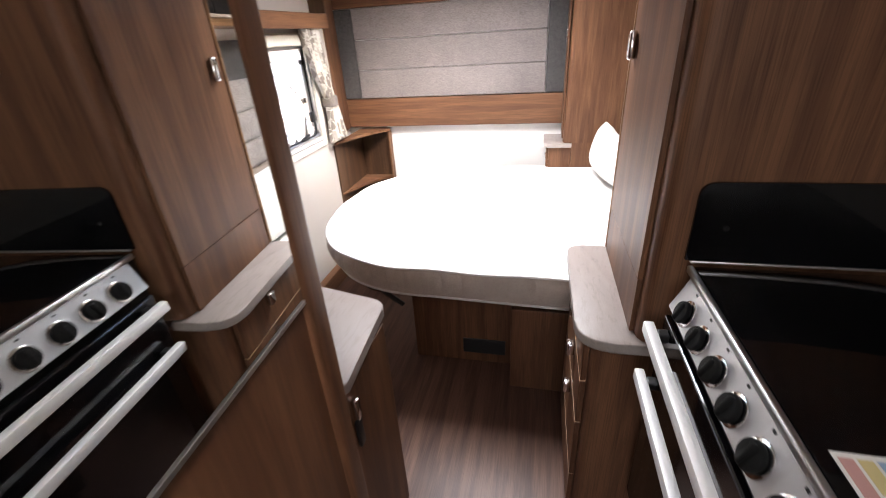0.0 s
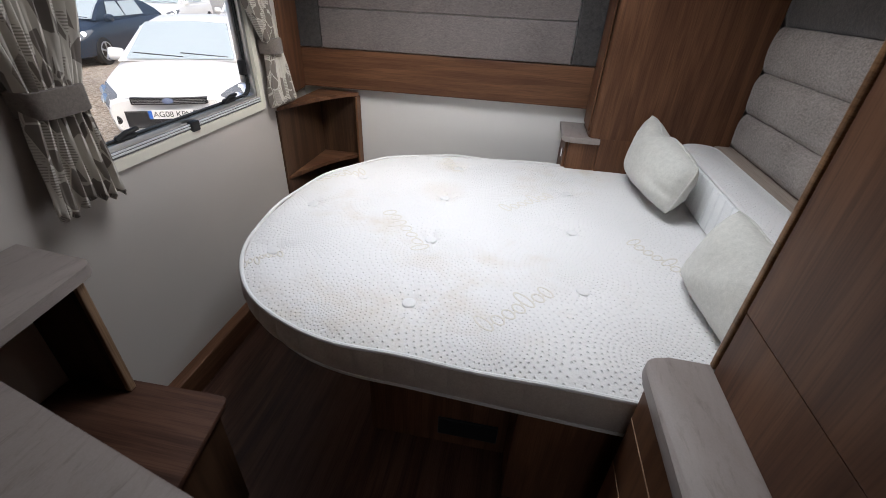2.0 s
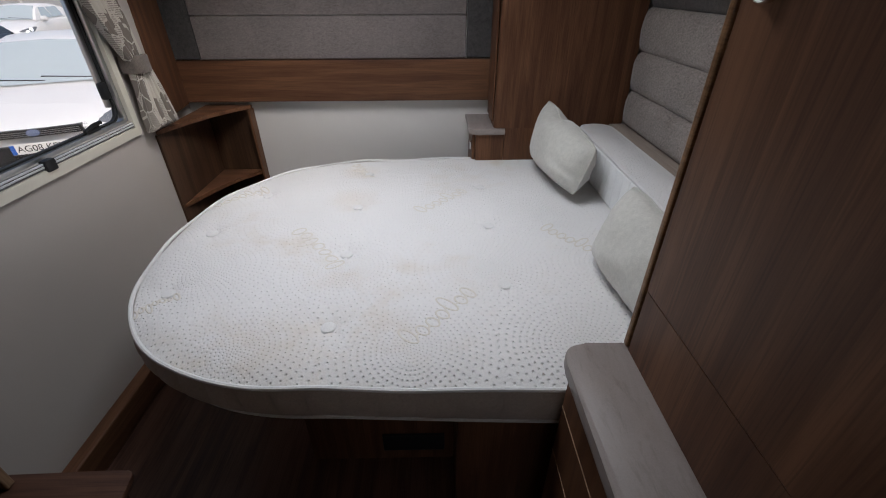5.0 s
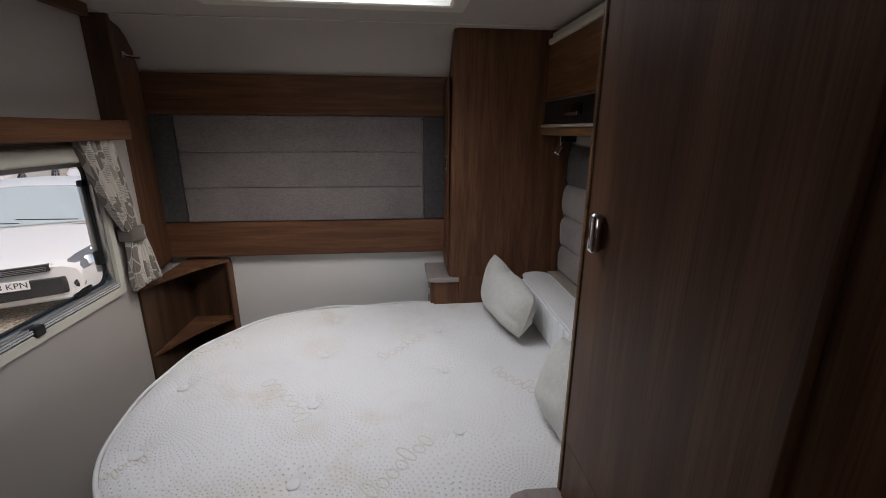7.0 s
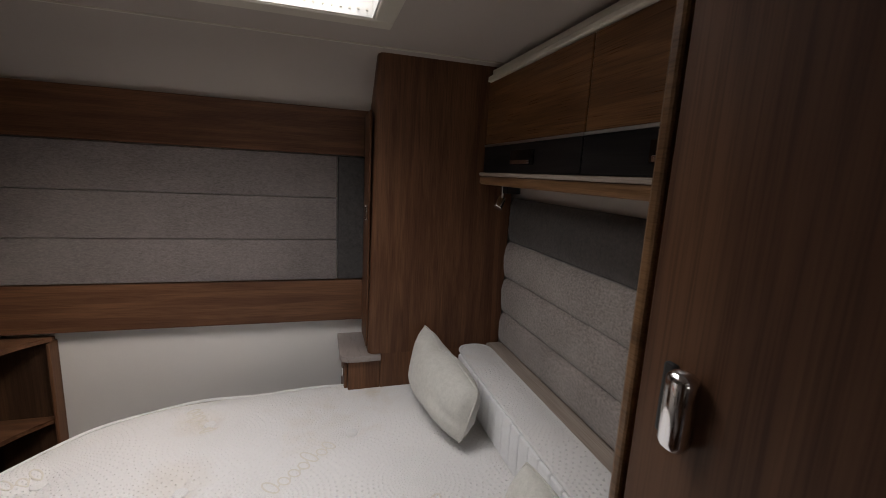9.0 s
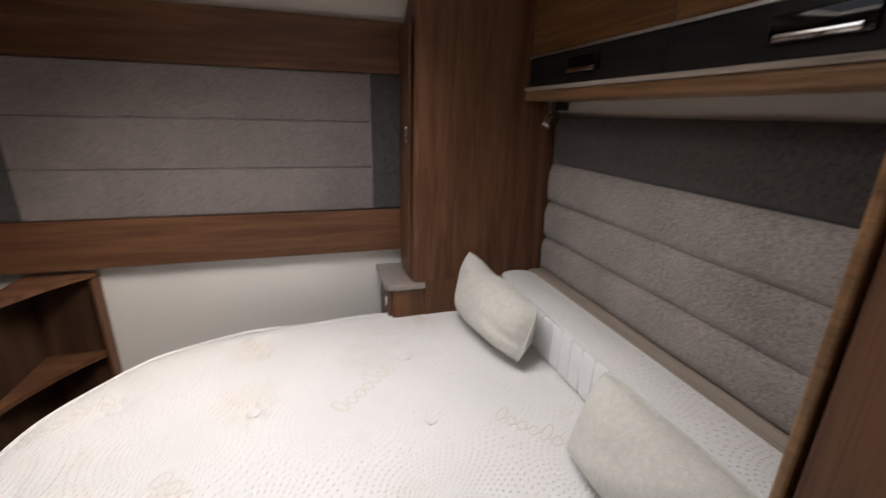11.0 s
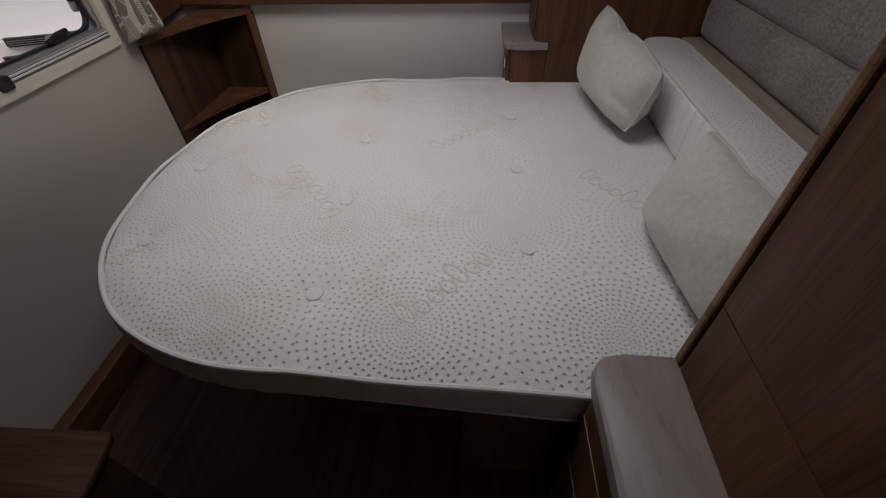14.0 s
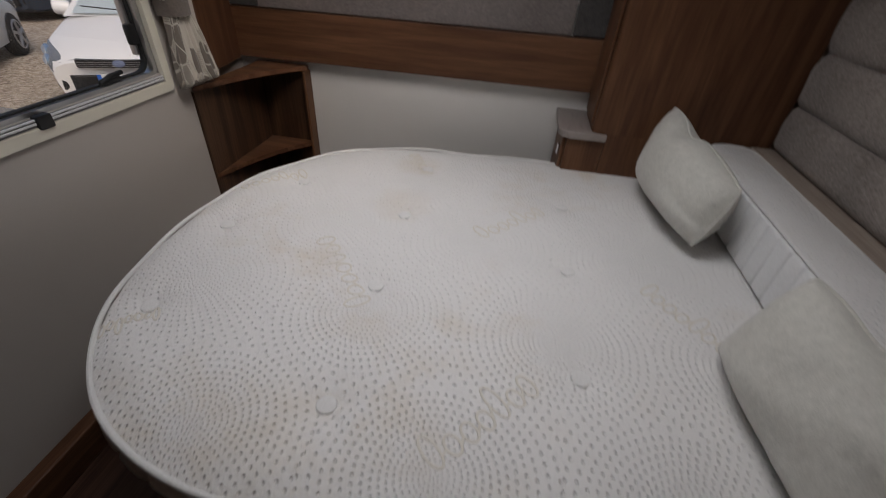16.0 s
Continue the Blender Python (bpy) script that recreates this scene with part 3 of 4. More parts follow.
part("handle", box_bm(0.533, 0.545, 2.90, 2.912, 1.385, 1.445, 0.004), CHROME, side, "chrome handle", True)

# ---- headboard, ledge and overhead locker on the right wall ----
def roll_bm(x0, x1, y0, y1, z0, z1, seed):
    """A padded band along y, its face swelling between the seams above and below."""
    out = bmesh.new()
    N, L = 14, 60
    grid = []
    for i in range(L + 1):
        y = y0 + (y1 - y0) * i / L
        end = 0.012 * max(0, abs(2 * i / L - 1) - 0.97) / 0.03
        row = []
        for j in range(N + 1):
            t = 2 * j / N - 1
            dent = 0.0025 * noise.noise(Vector((y * 7, t * 1.5, seed))) + 0.0015 * noise.noise(Vector((y * 31, t * 2, seed)))
            row.append(out.verts.new((x0 + 0.021 * abs(t) ** 4.5 + end + dent, y, z0 + (z1 - z0) * j / N + 0.002 * abs(t) ** 6 * noise.noise(Vector((y * 9, seed, 0))))))
        row += [out.verts.new((x1, y, z1)), out.verts.new((x1, y, z0))]
        grid.append(row)
    n = N + 3
    for p, q in zip(grid, grid[1:]):
        for k in range(n):
            out.faces.new((p[k], p[(k + 1) % n], q[(k + 1) % n], q[k]))
    out.faces.new(grid[0]), out.faces.new(grid[-1][::-1])
    return out


head = thing("headboard", "padded grey headboard of stacked fabric bands, the top band dark", "headboard")
for z0, z1, mat, text in ((0.839, 0.986, HEAD_FELT, "grey fabric band"), (0.986, 1.146, HEAD_FELT, "grey fabric band"), (1.146, 1.308, HEAD_FELT, "grey fabric band"), (1.308, 1.5, HEAD_DARK, "dark brown fabric band")):
    part("padded_band", roll_bm(1.136 if mat is HEAD_FELT else 1.146, XR - 0.001, 1.51, 2.848, z0 + 0.0005, z1 - 0.0005, z0 * 7), mat, head, text, True)
structure("trim_bed_ledge", box_bm(1.09, XR - 0.001, 1.51, 2.848, 0.001, 0.836, 0.003), LEDGE, "pale wood-effect ledge behind the mattress", "ledge")

locker = thing("overhead_locker", "brown wood-effect overhead locker with a black handle band", "locker")
part("body", box_bm(1.045, XR - 0.001, 1.51, 2.848, 1.56, 1.975, 0.002), WOOD_LOCKER, locker)
part("lip", box_bm(1.001, XR - 0.001, 1.51, 2.848, 1.553, 1.588, 0.012, 4), WOOD_LIP, locker, "brown wood-effect shelf lip", True)
part("lip_trim", box_bm(1.0, 1.03, 1.51, 2.848, 1.588, 1.602, 0.004), LEDGE, locker, "pale trim strip")
bm = bmesh.new()
for x0, x1, z0, z1 in ((1.012, 1.06, 1.962, 1.985), (1.03, 1.1, 1.985, 2.012)):
    box_bm(x0, x1, 1.51, 2.848, z0, z1, 0.006, bm=bm)
part("cornice", bm, CREAM, locker, "cream cornice strip")
for y0, y1 in ((1.512, 2.152), (2.156, 2.846)):
    leaf = part("door", box_bm(1.02, 1.045, y0, y1, 1.715, 1.96, 0.004), WOOD_LOCKER, locker, "brown wood-effect flap door")
    part("door_band", box_bm(1.018, 1.045, y0, y1, 1.604, 1.706, 0.003), WOOD_BLACK, leaf, "black ribbed band")
    part("band_trim", box_bm(1.016, 1.045, y0, y1, 1.706, 1.7145, 0.002), STEEL, leaf, "thin metal trim strip")
    c = y0 + (0.31 if y0 < 2 else 0.34)
    pull = part("handle", box_bm(1.011, 1.018, c - 0.085, c + 0.085, 1.632, 1.682, 0.003), BLACK_GLASS, leaf, "recessed dark handle", True)
    part("grip", box_bm(1.004, 1.0105, c - 0.07, c + 0.07, 1.634, 1.648, 0.003), CHROME, pull, "chrome grip", True)

lamp = thing("reading_light", "small chrome reading spotlight under the locker", "spotlight")
part("stem", tube_bm([(1.085, 2.785, 1.552), (1.085, 2.785, 1.50)], 0.006), CHROME, lamp, "", True)
part("head", disc_bm((1.09, 2.80, 1.50), (-0.5, -0.45, -0.75), 0.019, 0.055, 0.004), CHROME, lamp, "", True)
part("mount", box_bm(1.10, 1.16, 2.77, 2.84, 1.52, 1.552, 0.004), BLACK_PLASTIC, lamp, "black mount")

# ---- near wardrobe with drawers ----
drawers = thing("drawer_unit", "brown wood-effect drawer unit below the wardrobe", "drawers")
body = rounded([(0.56, 0.995), (1.12, 0.995), (1.12, 1.478), (0.56, 1.478)], [0.03, 0, 0, 0])
part("body", prism_bm(body, 0.001, 0.764), WOOD_Z, drawers, "", True)
for z0, z1 in ((0.622, 0.76), (0.467, 0.618), (0.24, 0.463), (0.08, 0.236)):
    front = part("drawer_front", box_bm(0.545, 0.56, 1.025, 1.474, z0, z1, 0.002), WOOD_Z, drawers)
    if z0 > 0.2:
        part("handle", box_bm(0.521, 0.545, 1.188, 1.218, z1 - 0.058, z1 - 0.012, 0.007, 3), CHROME, front, "chrome handle", True)
    part("edge_strip", box_bm(0.544, 0.5605, 1.025, 1.474, z1 + 0.0005, z1 + 0.003), WOOD_PALE, front, "pale drawer edge")
part("worktop", prism_bm(rounded([(0.519, 0.975), (0.70, 0.975), (0.70, 1.488), (0.519, 1.488)], [0.085, 0, 0, 0.05]), 0.765, 0.794, 0.005, 3), STONE, drawers, "grey laminate worktop with rounded corners", True)

robe = thing("wardrobe", "tall brown wood-effect wardrobe with a chrome door handle", "wardrobe")
part("body", prism_bm(rounded([(0.655, 0.985), (XR - 0.001, 0.985), (XR - 0.001, 1.488), (0.655, 1.488)], [0.04, 0, 0, 0]), 0.795, ZC - 0.002), WOOD_Z, robe, "", True)
part("lower_panel", box_bm(0.644, 0.655, 1.03, 1.466, 0.795, 0.9385, 0.001), WOOD_Z, robe)
leaf = part("door", box_bm(0.643, 0.655, 1.03, 1.466, 0.9405, 1.99, 0.0015), WOOD_Z, robe)
part("door_edge", box_bm(0.642, 0.656, 1.4725, 1.487, 0.795, 1.99, 0.004), WOOD_LIP, robe, "pale wood-effect edging")
handle = part("handle", box_bm(0.621, 0.6425, 1.399, 1.423, 1.373, 1.443, 0.009, 3), CHROME, leaf, "chrome handle", True)
part("finger_pull", box_bm(0.6355, 0.6425, 1.4235, 1.4365, 1.376, 1.441, 0.003), BLACK_PLASTIC, handle, "black finger pull")

# ---- cooker beside the wardrobe ----
cook = thing("cooker", "black glass and steel cooker with a row of dark knobs", "cooker")
part("body", box_bm(0.73, XR - 0.002, 0.36, 0.983, 0.08, 0.997, 0.004), BLACK_PLASTIC, cook)
part("hob_glass", box_bm(0.731, XR - 0.002, 0.36, 0.975, 0.998, 1.012, 0.004), BLACK_GLASS, cook, "black glass hob top", True)
part("hob_trim", box_bm(0.7175, 0.7295, 0.36, 0.975, 0.9985, 1.014, 0.004, 3), STEEL, cook, "steel front trim", True)
# the control panel leans back towards the hob
TIP = Matrix.Translation((0.692, 0, 0.925)) @ Matrix.Rotation(math.radians(23), 4, "Y")
facia = part("control_panel", box_bm(0.0, 0.012, 0.36, 0.955, 0.0, 0.082, 0.003), PANEL_STEEL, cook, "brushed steel control panel", False, TIP)
for k in range(7):
    y = 0.882 - 0.078 * k
    knob = part("knob", disc_bm((-0.006, y, 0.033), (-1, 0, 0), 0.0225, 0.012, 0.004), KNOB, facia, "black knob", True)
    part("bezel", disc_bm((-0.001, y, 0.033), (-1, 0, 0), 0.0275, 0.004, 0.0015), CHROME, knob, "chrome bezel", True)
    part("grip", box_bm(-0.023, -0.0125, y - 0.0055, y + 0.0055, 0.014, 0.052, 0.004, 3), KNOB, knob, "black grip ridge", True)
    part("dial_mark", box_bm(-0.0008, 0.001, y + 0.012, y + 0.02, 0.068, 0.072), BLACK_PLASTIC, facia, "small black dial mark")
for k, z in enumerate((0.868, 0.735)):
    door = part("oven_door", box_bm(0.69, 0.7045, 0.365, 0.955, z - (0.105 if k == 0 else 0.42), z + 0.035, 0.004), BLACK_GLASS, cook, "black glass oven door")
    bar = part("door_handle", box_bm(0.646, 0.668, 0.38, 0.942, z - 0.004, z + 0.024, 0.004), ALUMINIUM_FLAT, door, "flat aluminium bar handle", True)
    for y in (0.41, 0.91):
        part("bracket", box_bm(0.668, 0.69, y - 0.012, y + 0.012, z, z + 0.02, 0.003), BLACK_PLASTIC, bar)
splash = thing("splashback", "black glass splashback with a rounded corner and steel hinge bar", "splashback")
bm = bmesh.new()
face = rounded([(0.712, 1.024), (XR - 0.002, 1.024), (XR - 0.002, 1.188), (0.712, 1.188)], [0, 0, 0, 0.03])
a = [bm.verts.new((x, 0.9765, z)) for x, z in face]
b = [bm.verts.new((x, 0.9835, z)) for x, z in face]
bm.faces.new(a), bm.faces.new(b[::-1])
for i in range(len(face)):
    j = (i + 1) % len(face)
    bm.faces.new((a[i], b[i], b[j], a[j]))
part("glass", bm, BLACK_GLASS, splash)
part("hinge_bar", box_bm(0.722, XR - 0.002, 0.974, 0.9825, 1.0175, 1.0235, 0.002), STEEL, splash, "steel hinge bar", True)
part("bolt", disc_bm((0.769, 0.976, 1.097), (0, -1, 0), 0.006, 0.004), CHROME, splash, "small steel bolt", True)
leaflet = thing("leaflet", "folded leaflet with coloured blocks on the hob", "leaflet")
part("sheet", box_bm(0.75, 0.83, 0.478, 0.546, 1.0126, 1.0136), WHITE_PLASTIC, leaflet)
for k, c in enumerate(((0.55, 0.3, 0.27), (0.65, 0.55, 0.25), (0.3, 0.42, 0.6), (0.45, 0.35, 0.5))):
    part("print_block", box_bm(0.754 + 0.019 * k, 0.769 + 0.019 * k, 0.49 + 0.006 * k, 0.538, 1.0137, 1.0141), painted("print", c, 0.5), leaflet, "coloured print block")

# ---- washroom partition with mirror ----
M_PART = Matrix.Translation((0.084, 0.65, 0)) @ Matrix.Rotation(math.radians(3.5), 4, "Z")
wash = thing("washroom_partition", "brown wood-effect washroom partition with a tall mirror", "partition")
part("panel", box_bm(-0.045, -0.006, -1.0, 0.0, 0.001, ZC - 0.002, 0.003), WOOD_Z, wash, "", False, M_PART)
part("edge_post", box_bm(-0.05, 0.004, -0.055, 0.004, 0.001, ZC - 0.002, 0.012, 3), WOOD_Z, wash, "brown wood-effect edge post", True, M_PART)
part("mirror", box_bm(-0.0055, 0.0, -0.95, -0.056, 1.132, 1.98), MIRROR, wash, "tall mirror", False, M_PART)
part("mirror_trim", box_bm(-0.0055, 0.003, -0.95, -0.056, 1.124, 1.131, 0.001), STEEL, wash, "steel mirror trim", False, M_PART)
part("return_panel", box_bm(XL + 0.002, 0.02, 0.605, 0.64, 0.001, ZC - 0.002), WOOD_Z, wash)

# ---- dresser ----
dresser = thing("dresser", "grey-topped wood-effect dresser with a curved knee space", "dresser")
outline = rounded([(XL + 0.002, 0.645), (0.045, 0.72), (0.025, 1.025), (-0.625, 1.175), (-0.67, 1.462), (XL + 0.002, 1.482)], [0, 0.01, 0.045, 0.05, 0.035, 0])
part("worktop", prism_bm(outline, 0.802, 0.83, 0.005, 3), STONE, dresser, "grey laminate worktop with rounded corners", True)
part("cabinet", box_bm(-0.42, 0.012, 0.66, 1.0, 0.001, 0.801, 0.004), WOOD_Z, dresser)
leaf = part("door", box_bm(0.0125, 0.028, 0.70, 0.985, 0.05, 0.79, 0.003), WOOD_Z, dresser)
grip = part("handle", box_bm(0.0285, 0.045, 0.745, 0.763, 0.695, 0.755, 0.005), CHROME, leaf, "chrome handle", True)
part("lock", box_bm(0.0285, 0.041, 0.742, 0.766, 0.61, 0.69, 0.005), BLACK_PLASTIC, leaf, "black lock plate", True)
# shade below the worktop is part of this panel's colour
part("side_panel", box_bm(XL + 0.002, -0.715, 1.425, 1.443, 0.426, 0.801, 0.002), WOOD_SHADED, dresser)
part("panel_edge", box_bm(-0.715, -0.70, 1.424, 1.444, 0.426, 0.801, 0.003), WOOD_PALE, dresser, "pale wood-effect panel edge")
seat_box = thing("low_shelf", "low brown wood-effect seat box under the dresser", "seat box")
part("top_board", prism_bm(rounded([(XL + 0.002, 1.02), (-0.37, 1.02), (-0.445, 1.468), (XL + 0.002, 1.46)], [0, 0, 0.02, 0]), 0.405, 0.424, 0.004), WOOD_SEAT, seat_box, "", True)
# box coloured darker to stand for the shade under the dresser
part("box", prism_bm([(XL + 0.052, 1.03), (-0.385, 1.03), (-0.452, 1.43), (XL + 0.052, 1.43)], 0.001, 0.404), WOOD_SHADED, seat_box)

tv = thing("tv_bracket", "black television wall bracket on a wooden mounting board", "bracket")
part("board", box_bm(XL + 0.001, XL + 0.016, 1.03, 1.245, 0.87, 1.035, 0.007, 3), WOOD_Y, tv, "", True)
part("plate", box_bm(XL + 0.016, XL + 0.032, 1.05, 1.23, 0.945, 1.105, 0.006), BLACK_PLASTIC, tv)
arm = part("arm", box_bm(XL + 0.032, XL + 0.07, 1.10, 1.365, 1.052, 1.105, 0.006), BLACK_PLASTIC, tv)
part("lower_arm", box_bm(XL + 0.034, XL + 0.062, 1.12, 1.345, 1.01, 1.047, 0.006), BLACK_PLASTIC, tv)
part("latch", box_bm(XL + 0.04, XL + 0.064, 1.325, 1.362, 0.99, 1.051, 0.008, 3), BLACK_PLASTIC, arm, "", True)

# ---- bed ----
base = thing("bed_base", "brown wood-effect bed base with a drawer box and vent", "bed base")
# board under the mattress, its shade given by the darkened wood
part("slatted_board", prism_bm(rounded([(1.085, 1.55), (1.085, 2.845), (-0.3, 2.8), (-0.55, 2.5), (-0.55, 1.95), (-0.3, 1.6)], [0, 0, 0.1, 0.2, 0.2, 0.1]), 0.47, 0.5), WOOD_SHADED, base)
part("drawer_box", box_bm(0.327, 1.085, 1.592, 2.2, 0.001, 0.43, 0.004), WOOD_Z, base)
part("front_panel", box_bm(-0.15, 0.326, 1.74, 1.756, 0.001, 0.469), WOOD_Z, base)
part("rear_box", box_bm(-0.15, 1.085, 1.757, 2.6, 0.001, 0.425), WOOD_Z, base)
part("vent", box_bm(0.09, 0.295, 1.732, 1.7395, 0.055, 0.14, 0.003), BLACK_PLASTIC, base, "black vent grille")
part("strut", tube_bm([(-0.2, 1.75, 0.3), (-0.42, 1.75, 0.47)], 0.012), BLACK_PLASTIC, base, "black steel strut", True)

BX, BY, MT = 0.0, 2.2, 0.66


def bed_edge(a, grow=0.0):
    """The mattress's outline, squared at the head and rounded at the foot."""
    c, s = math.cos(a), math.sin(a)
    front = s < 0
    if c < 0:
        n = 2.45 if front else 2.12
        half = 0.684 if front else 0.7
        r = (abs(c / 0.636) ** n + abs(s / half) ** n) ** (-1 / n)
    else:
        half = 0.684 + 0.018 * min(1, c * 1.6) if front else 0.7 + 0.03 * min(1, c * 1.6)
        n = 14
        r = (abs(c / 1.08) ** n + abs(s / half) ** n) ** (-1 / n)
    return BX + (r + grow) * c, BY + (r + grow) * s


BUTTONS = [(-0.004, 1.704), (-0.015, 2.04), (-0.029, 2.382), (-0.027, 2.723), (0.474, 1.868), (0.468, 2.223), (0.468, 2.574), (-0.492, 1.856), (-0.519, 2.197), (-0.42, 2.5)]


def bed_top(x, y, f):
    z = MT + 0.008 * (1 - f ** 4) - 0.016 * max(0, f - 0.88) ** 2 / 0.0144
    z += 0.004 * noise.noise(Vector((x * 5, y * 5, 0.3)))
    for bx, by in BUTTONS:
        d2 = (x - bx) ** 2 + (y - by) ** 2
        z -= 0.016 * math.exp(-d2 / 0.0012) + 0.011 * math.exp(-d2 / 0.007) * (1 + 0.35 * math.sin(5 * math.atan2(y - by, x - bx)))
    return z


def bed_z(x, y):
    """Height of the cover at a place."""
    a = math.atan2(y - BY, x - BX)
    ex, ey = bed_edge(a)
    return bed_top(x, y, min(1, math.hypot(x - BX, y - BY) / math.hypot(ex - BX, ey - BY)))


mattress = thing("mattress", "white quilted island mattress with tufted buttons and faint stains", "mattress")
bm = bmesh.new()
ANG, RAD = 220, 56
rings = []
for j in range(1, RAD + 1):
    f = (j / RAD) ** 0.8
    ring = []
    for i in range(ANG):
        x, y = bed_edge(2 * math.pi * i / ANG)
        x, y = BX + (x - BX) * f, BY + (y - BY) * f
        ring.append(bm.verts.new((x, y, bed_top(x, y, f))))
    rings.append(ring)
mid = bm.verts.new((BX, BY, bed_top(BX, BY, 0)))
for i in range(ANG):
    bm.faces.new((mid, rings[0][i], rings[0][(i + 1) % ANG]))
    for p, q in zip(rings, rings[1:]):
        bm.faces.new((p[i], q[i], q[(i + 1) % ANG], p[(i + 1) % ANG]))
part("cover", bm, QUILT, mattress, "white dotted knit cover", True)
ZP = MT - 0.015
bm = bmesh.new()
levels = 9
grid = []
for j in range(levels):
    t = j / (levels - 1)
    row = []
    for i in range(ANG * 2):
        a = math.pi * i / ANG
        pleat = min(1.0, 1.5 * abs(math.sin(i * math.pi / 8.0))) * (1 - t ** 2)
        x, y = bed_edge(a, -0.004 + (0.008 + 0.014 * pleat) * math.sin(math.pi * t ** 0.75) - 0.03 * t * t * t)
        row.append(bm.verts.new((x, y, ZP - 0.145 * t)))
    grid.append(row)
n = ANG * 2
for p, q in zip(grid, grid[1:]):
    for i in range(n):
        bm.faces.new((p[i], p[(i + 1) % n], q[(i + 1) % n], q[i]))
bm.faces.new(grid[-1])
part("border", bm, BORDER, mattress, "pleated beige-white border", True)
for grow, z, wave in ((0.004, ZP, 0.003), (-0.032, ZP - 0.145, 0.0)):
    part("piping", tube_bm([(*bed_edge(2 * math.pi * i / ANG, grow), z + wave * math.sin(i * 0.35)) for i in range(ANG)], 0.006, 8, True), PIPING, mattress, "white piping", True)
for bx, by in BUTTONS:
    part("button", disc_bm((bx, by, bed_z(bx, by) + 0.001), (0, 0, 1), 0.02, 0.01, 0.004), PIPING, mattress, "white tufting button", True)


# ---- folded head section ----
bolster = thing("head_section", "white folded mattress section with quilted side and piping", "mattress section")
bm = prism_bm(rounded([(0.945, 1.515), (1.083, 1.515), (1.083, 2.84), (0.945, 2.84)], [0.02, 0.02, 0.09, 0.07]), 0.665, 0.838, 0.014, 3)
part("cover", bm, QUILT, bolster, "white dotted knit cover", True)
for k in range(21):
    y = 1.55 + 0.0585 * k
    part("quilt_rib", box_bm(0.931, 0.946, y, y + 0.0575, 0.672, 0.826, 0.0072, 4), TICKING, bolster, "", True)
edge = rounded([(0.943, 1.513), (1.085, 1.513), (1.085, 2.842), (0.943, 2.842)], [0.02, 0.02, 0.09, 0.07])
part("piping", tube_bm([(x, y, 0.832) for x, y in edge], 0.006, 8, True), PIPING, bolster, "white piping", True)


def cushion(low_a, low_b, high_a, high_b, thick, seed, notch):
    """A soft scatter cushion hung between its four corners, with pinched ears and a piped seam."""
    ob = thing("cushion", "pale grey velvet scatter cushion leaning on the head section", "cushion", "cushions on the bed")
    low_a, low_b, high_a, high_b = (Vector(p) for p in (low_a, low_b, high_a, high_b))
    across = ((low_b - low_a) + (high_b - high_a)).normalized()
    upward = ((high_a - low_a) + (high_b - low_b)).normalized()
    out = across.cross(upward).normalized()
    if out.x > 0:
        out = -out
    base = (low_a + low_b + high_a + high_b) / 4

    def seam(u, v):
        """The flat place of the cover, its edges drawn in between the corners."""
        blunt = 1 - 0.055 * (u * v) ** 4
        p, q = (u * blunt + 1) / 2, (v * blunt + 1) / 2
        flat = (low_a * (1 - p) + low_b * p) * (1 - q) + (high_a * (1 - p) + high_b * p) * q
        pull = 0.015 * (1 - v * v) * u
        drop = -0.02 * (1 - u * u) * v + (notch * max(0, v) ** 3 * math.exp(-((u + 0.28) / 0.22) ** 2) if v > 0 else 0)
        return flat - across * pull * (low_b - low_a).length / 2 - upward * drop * (high_a - low_a).length - base

    bm = bmesh.new()
    N = 40
    for s in (1, -1):
        g = []
        for i in range(N + 1):
            row = []
            for j in range(N + 1):
                u, v = 2 * i / N - 1, 2 * j / N - 1
                e = max(0.0, (1 - abs(u) ** 2.6) * (1 - abs(v) ** 2.6))
                k = 0.014 * noise.noise(Vector((u * 1.8 + seed, v * 1.8, s)))
                # short pleats run in from the seam towards the corners
                near = max(abs(u), abs(v)) ** 5
                fan = math.atan2(v, u)
                k += 0.010 * near * noise.noise(Vector((fan * 7 + seed, near, 2.0 * s)))
                k -= 0.3 * notch * math.exp(-((u + 0.28 + 0.25 * (1 - v)) / 0.13) ** 2) * max(0, v) ** 2
                k -= 0.016 * math.exp(-((v + 0.35 - 0.3 * (1 - u)) / 0.12) ** 2) * max(0, u) ** 3
                row.append(bm.verts.new(seam(u, v) + out * (s * thick / 2 * e ** 0.55 + k * e ** 0.5)))
            g.append(row)
        for i in range(N):
            for j in range(N):
                bm.faces.new((g[i][j], g[i + 1][j], g[i + 1][j + 1], g[i][j + 1]))
    bmesh.ops.remove_doubles(bm, verts=bm.verts[:], dist=0.0004)
    part("cover", bm, VELVET, ob, "", True)
    rim = []
    for k in range(4 * N):
        s, t = divmod(k, N)
        q = 2 * t / N - 1
        rim.append(tuple(seam(*((q, -1), (1, q), (-q, 1), (-1, -q))[s])))
    part("piping", tube_bm(rim, 0.0035, 6, True), VELVET, ob, "", True)
    ob.matrix_world = Matrix.Translation(base)
    return ob


cushion((0.735, 2.80, 0.70), (0.80, 2.335, 0.708), (0.785, 2.825, 0.955), (0.862, 2.35, 0.885), 0.17, 1.7, 0.1)
cushion((0.755, 1.985, 0.69), (0.79, 1.56, 0.69), (0.84, 1.99, 0.91), (0.885, 1.57, 0.875), 0.145, 5.2, 0.025)


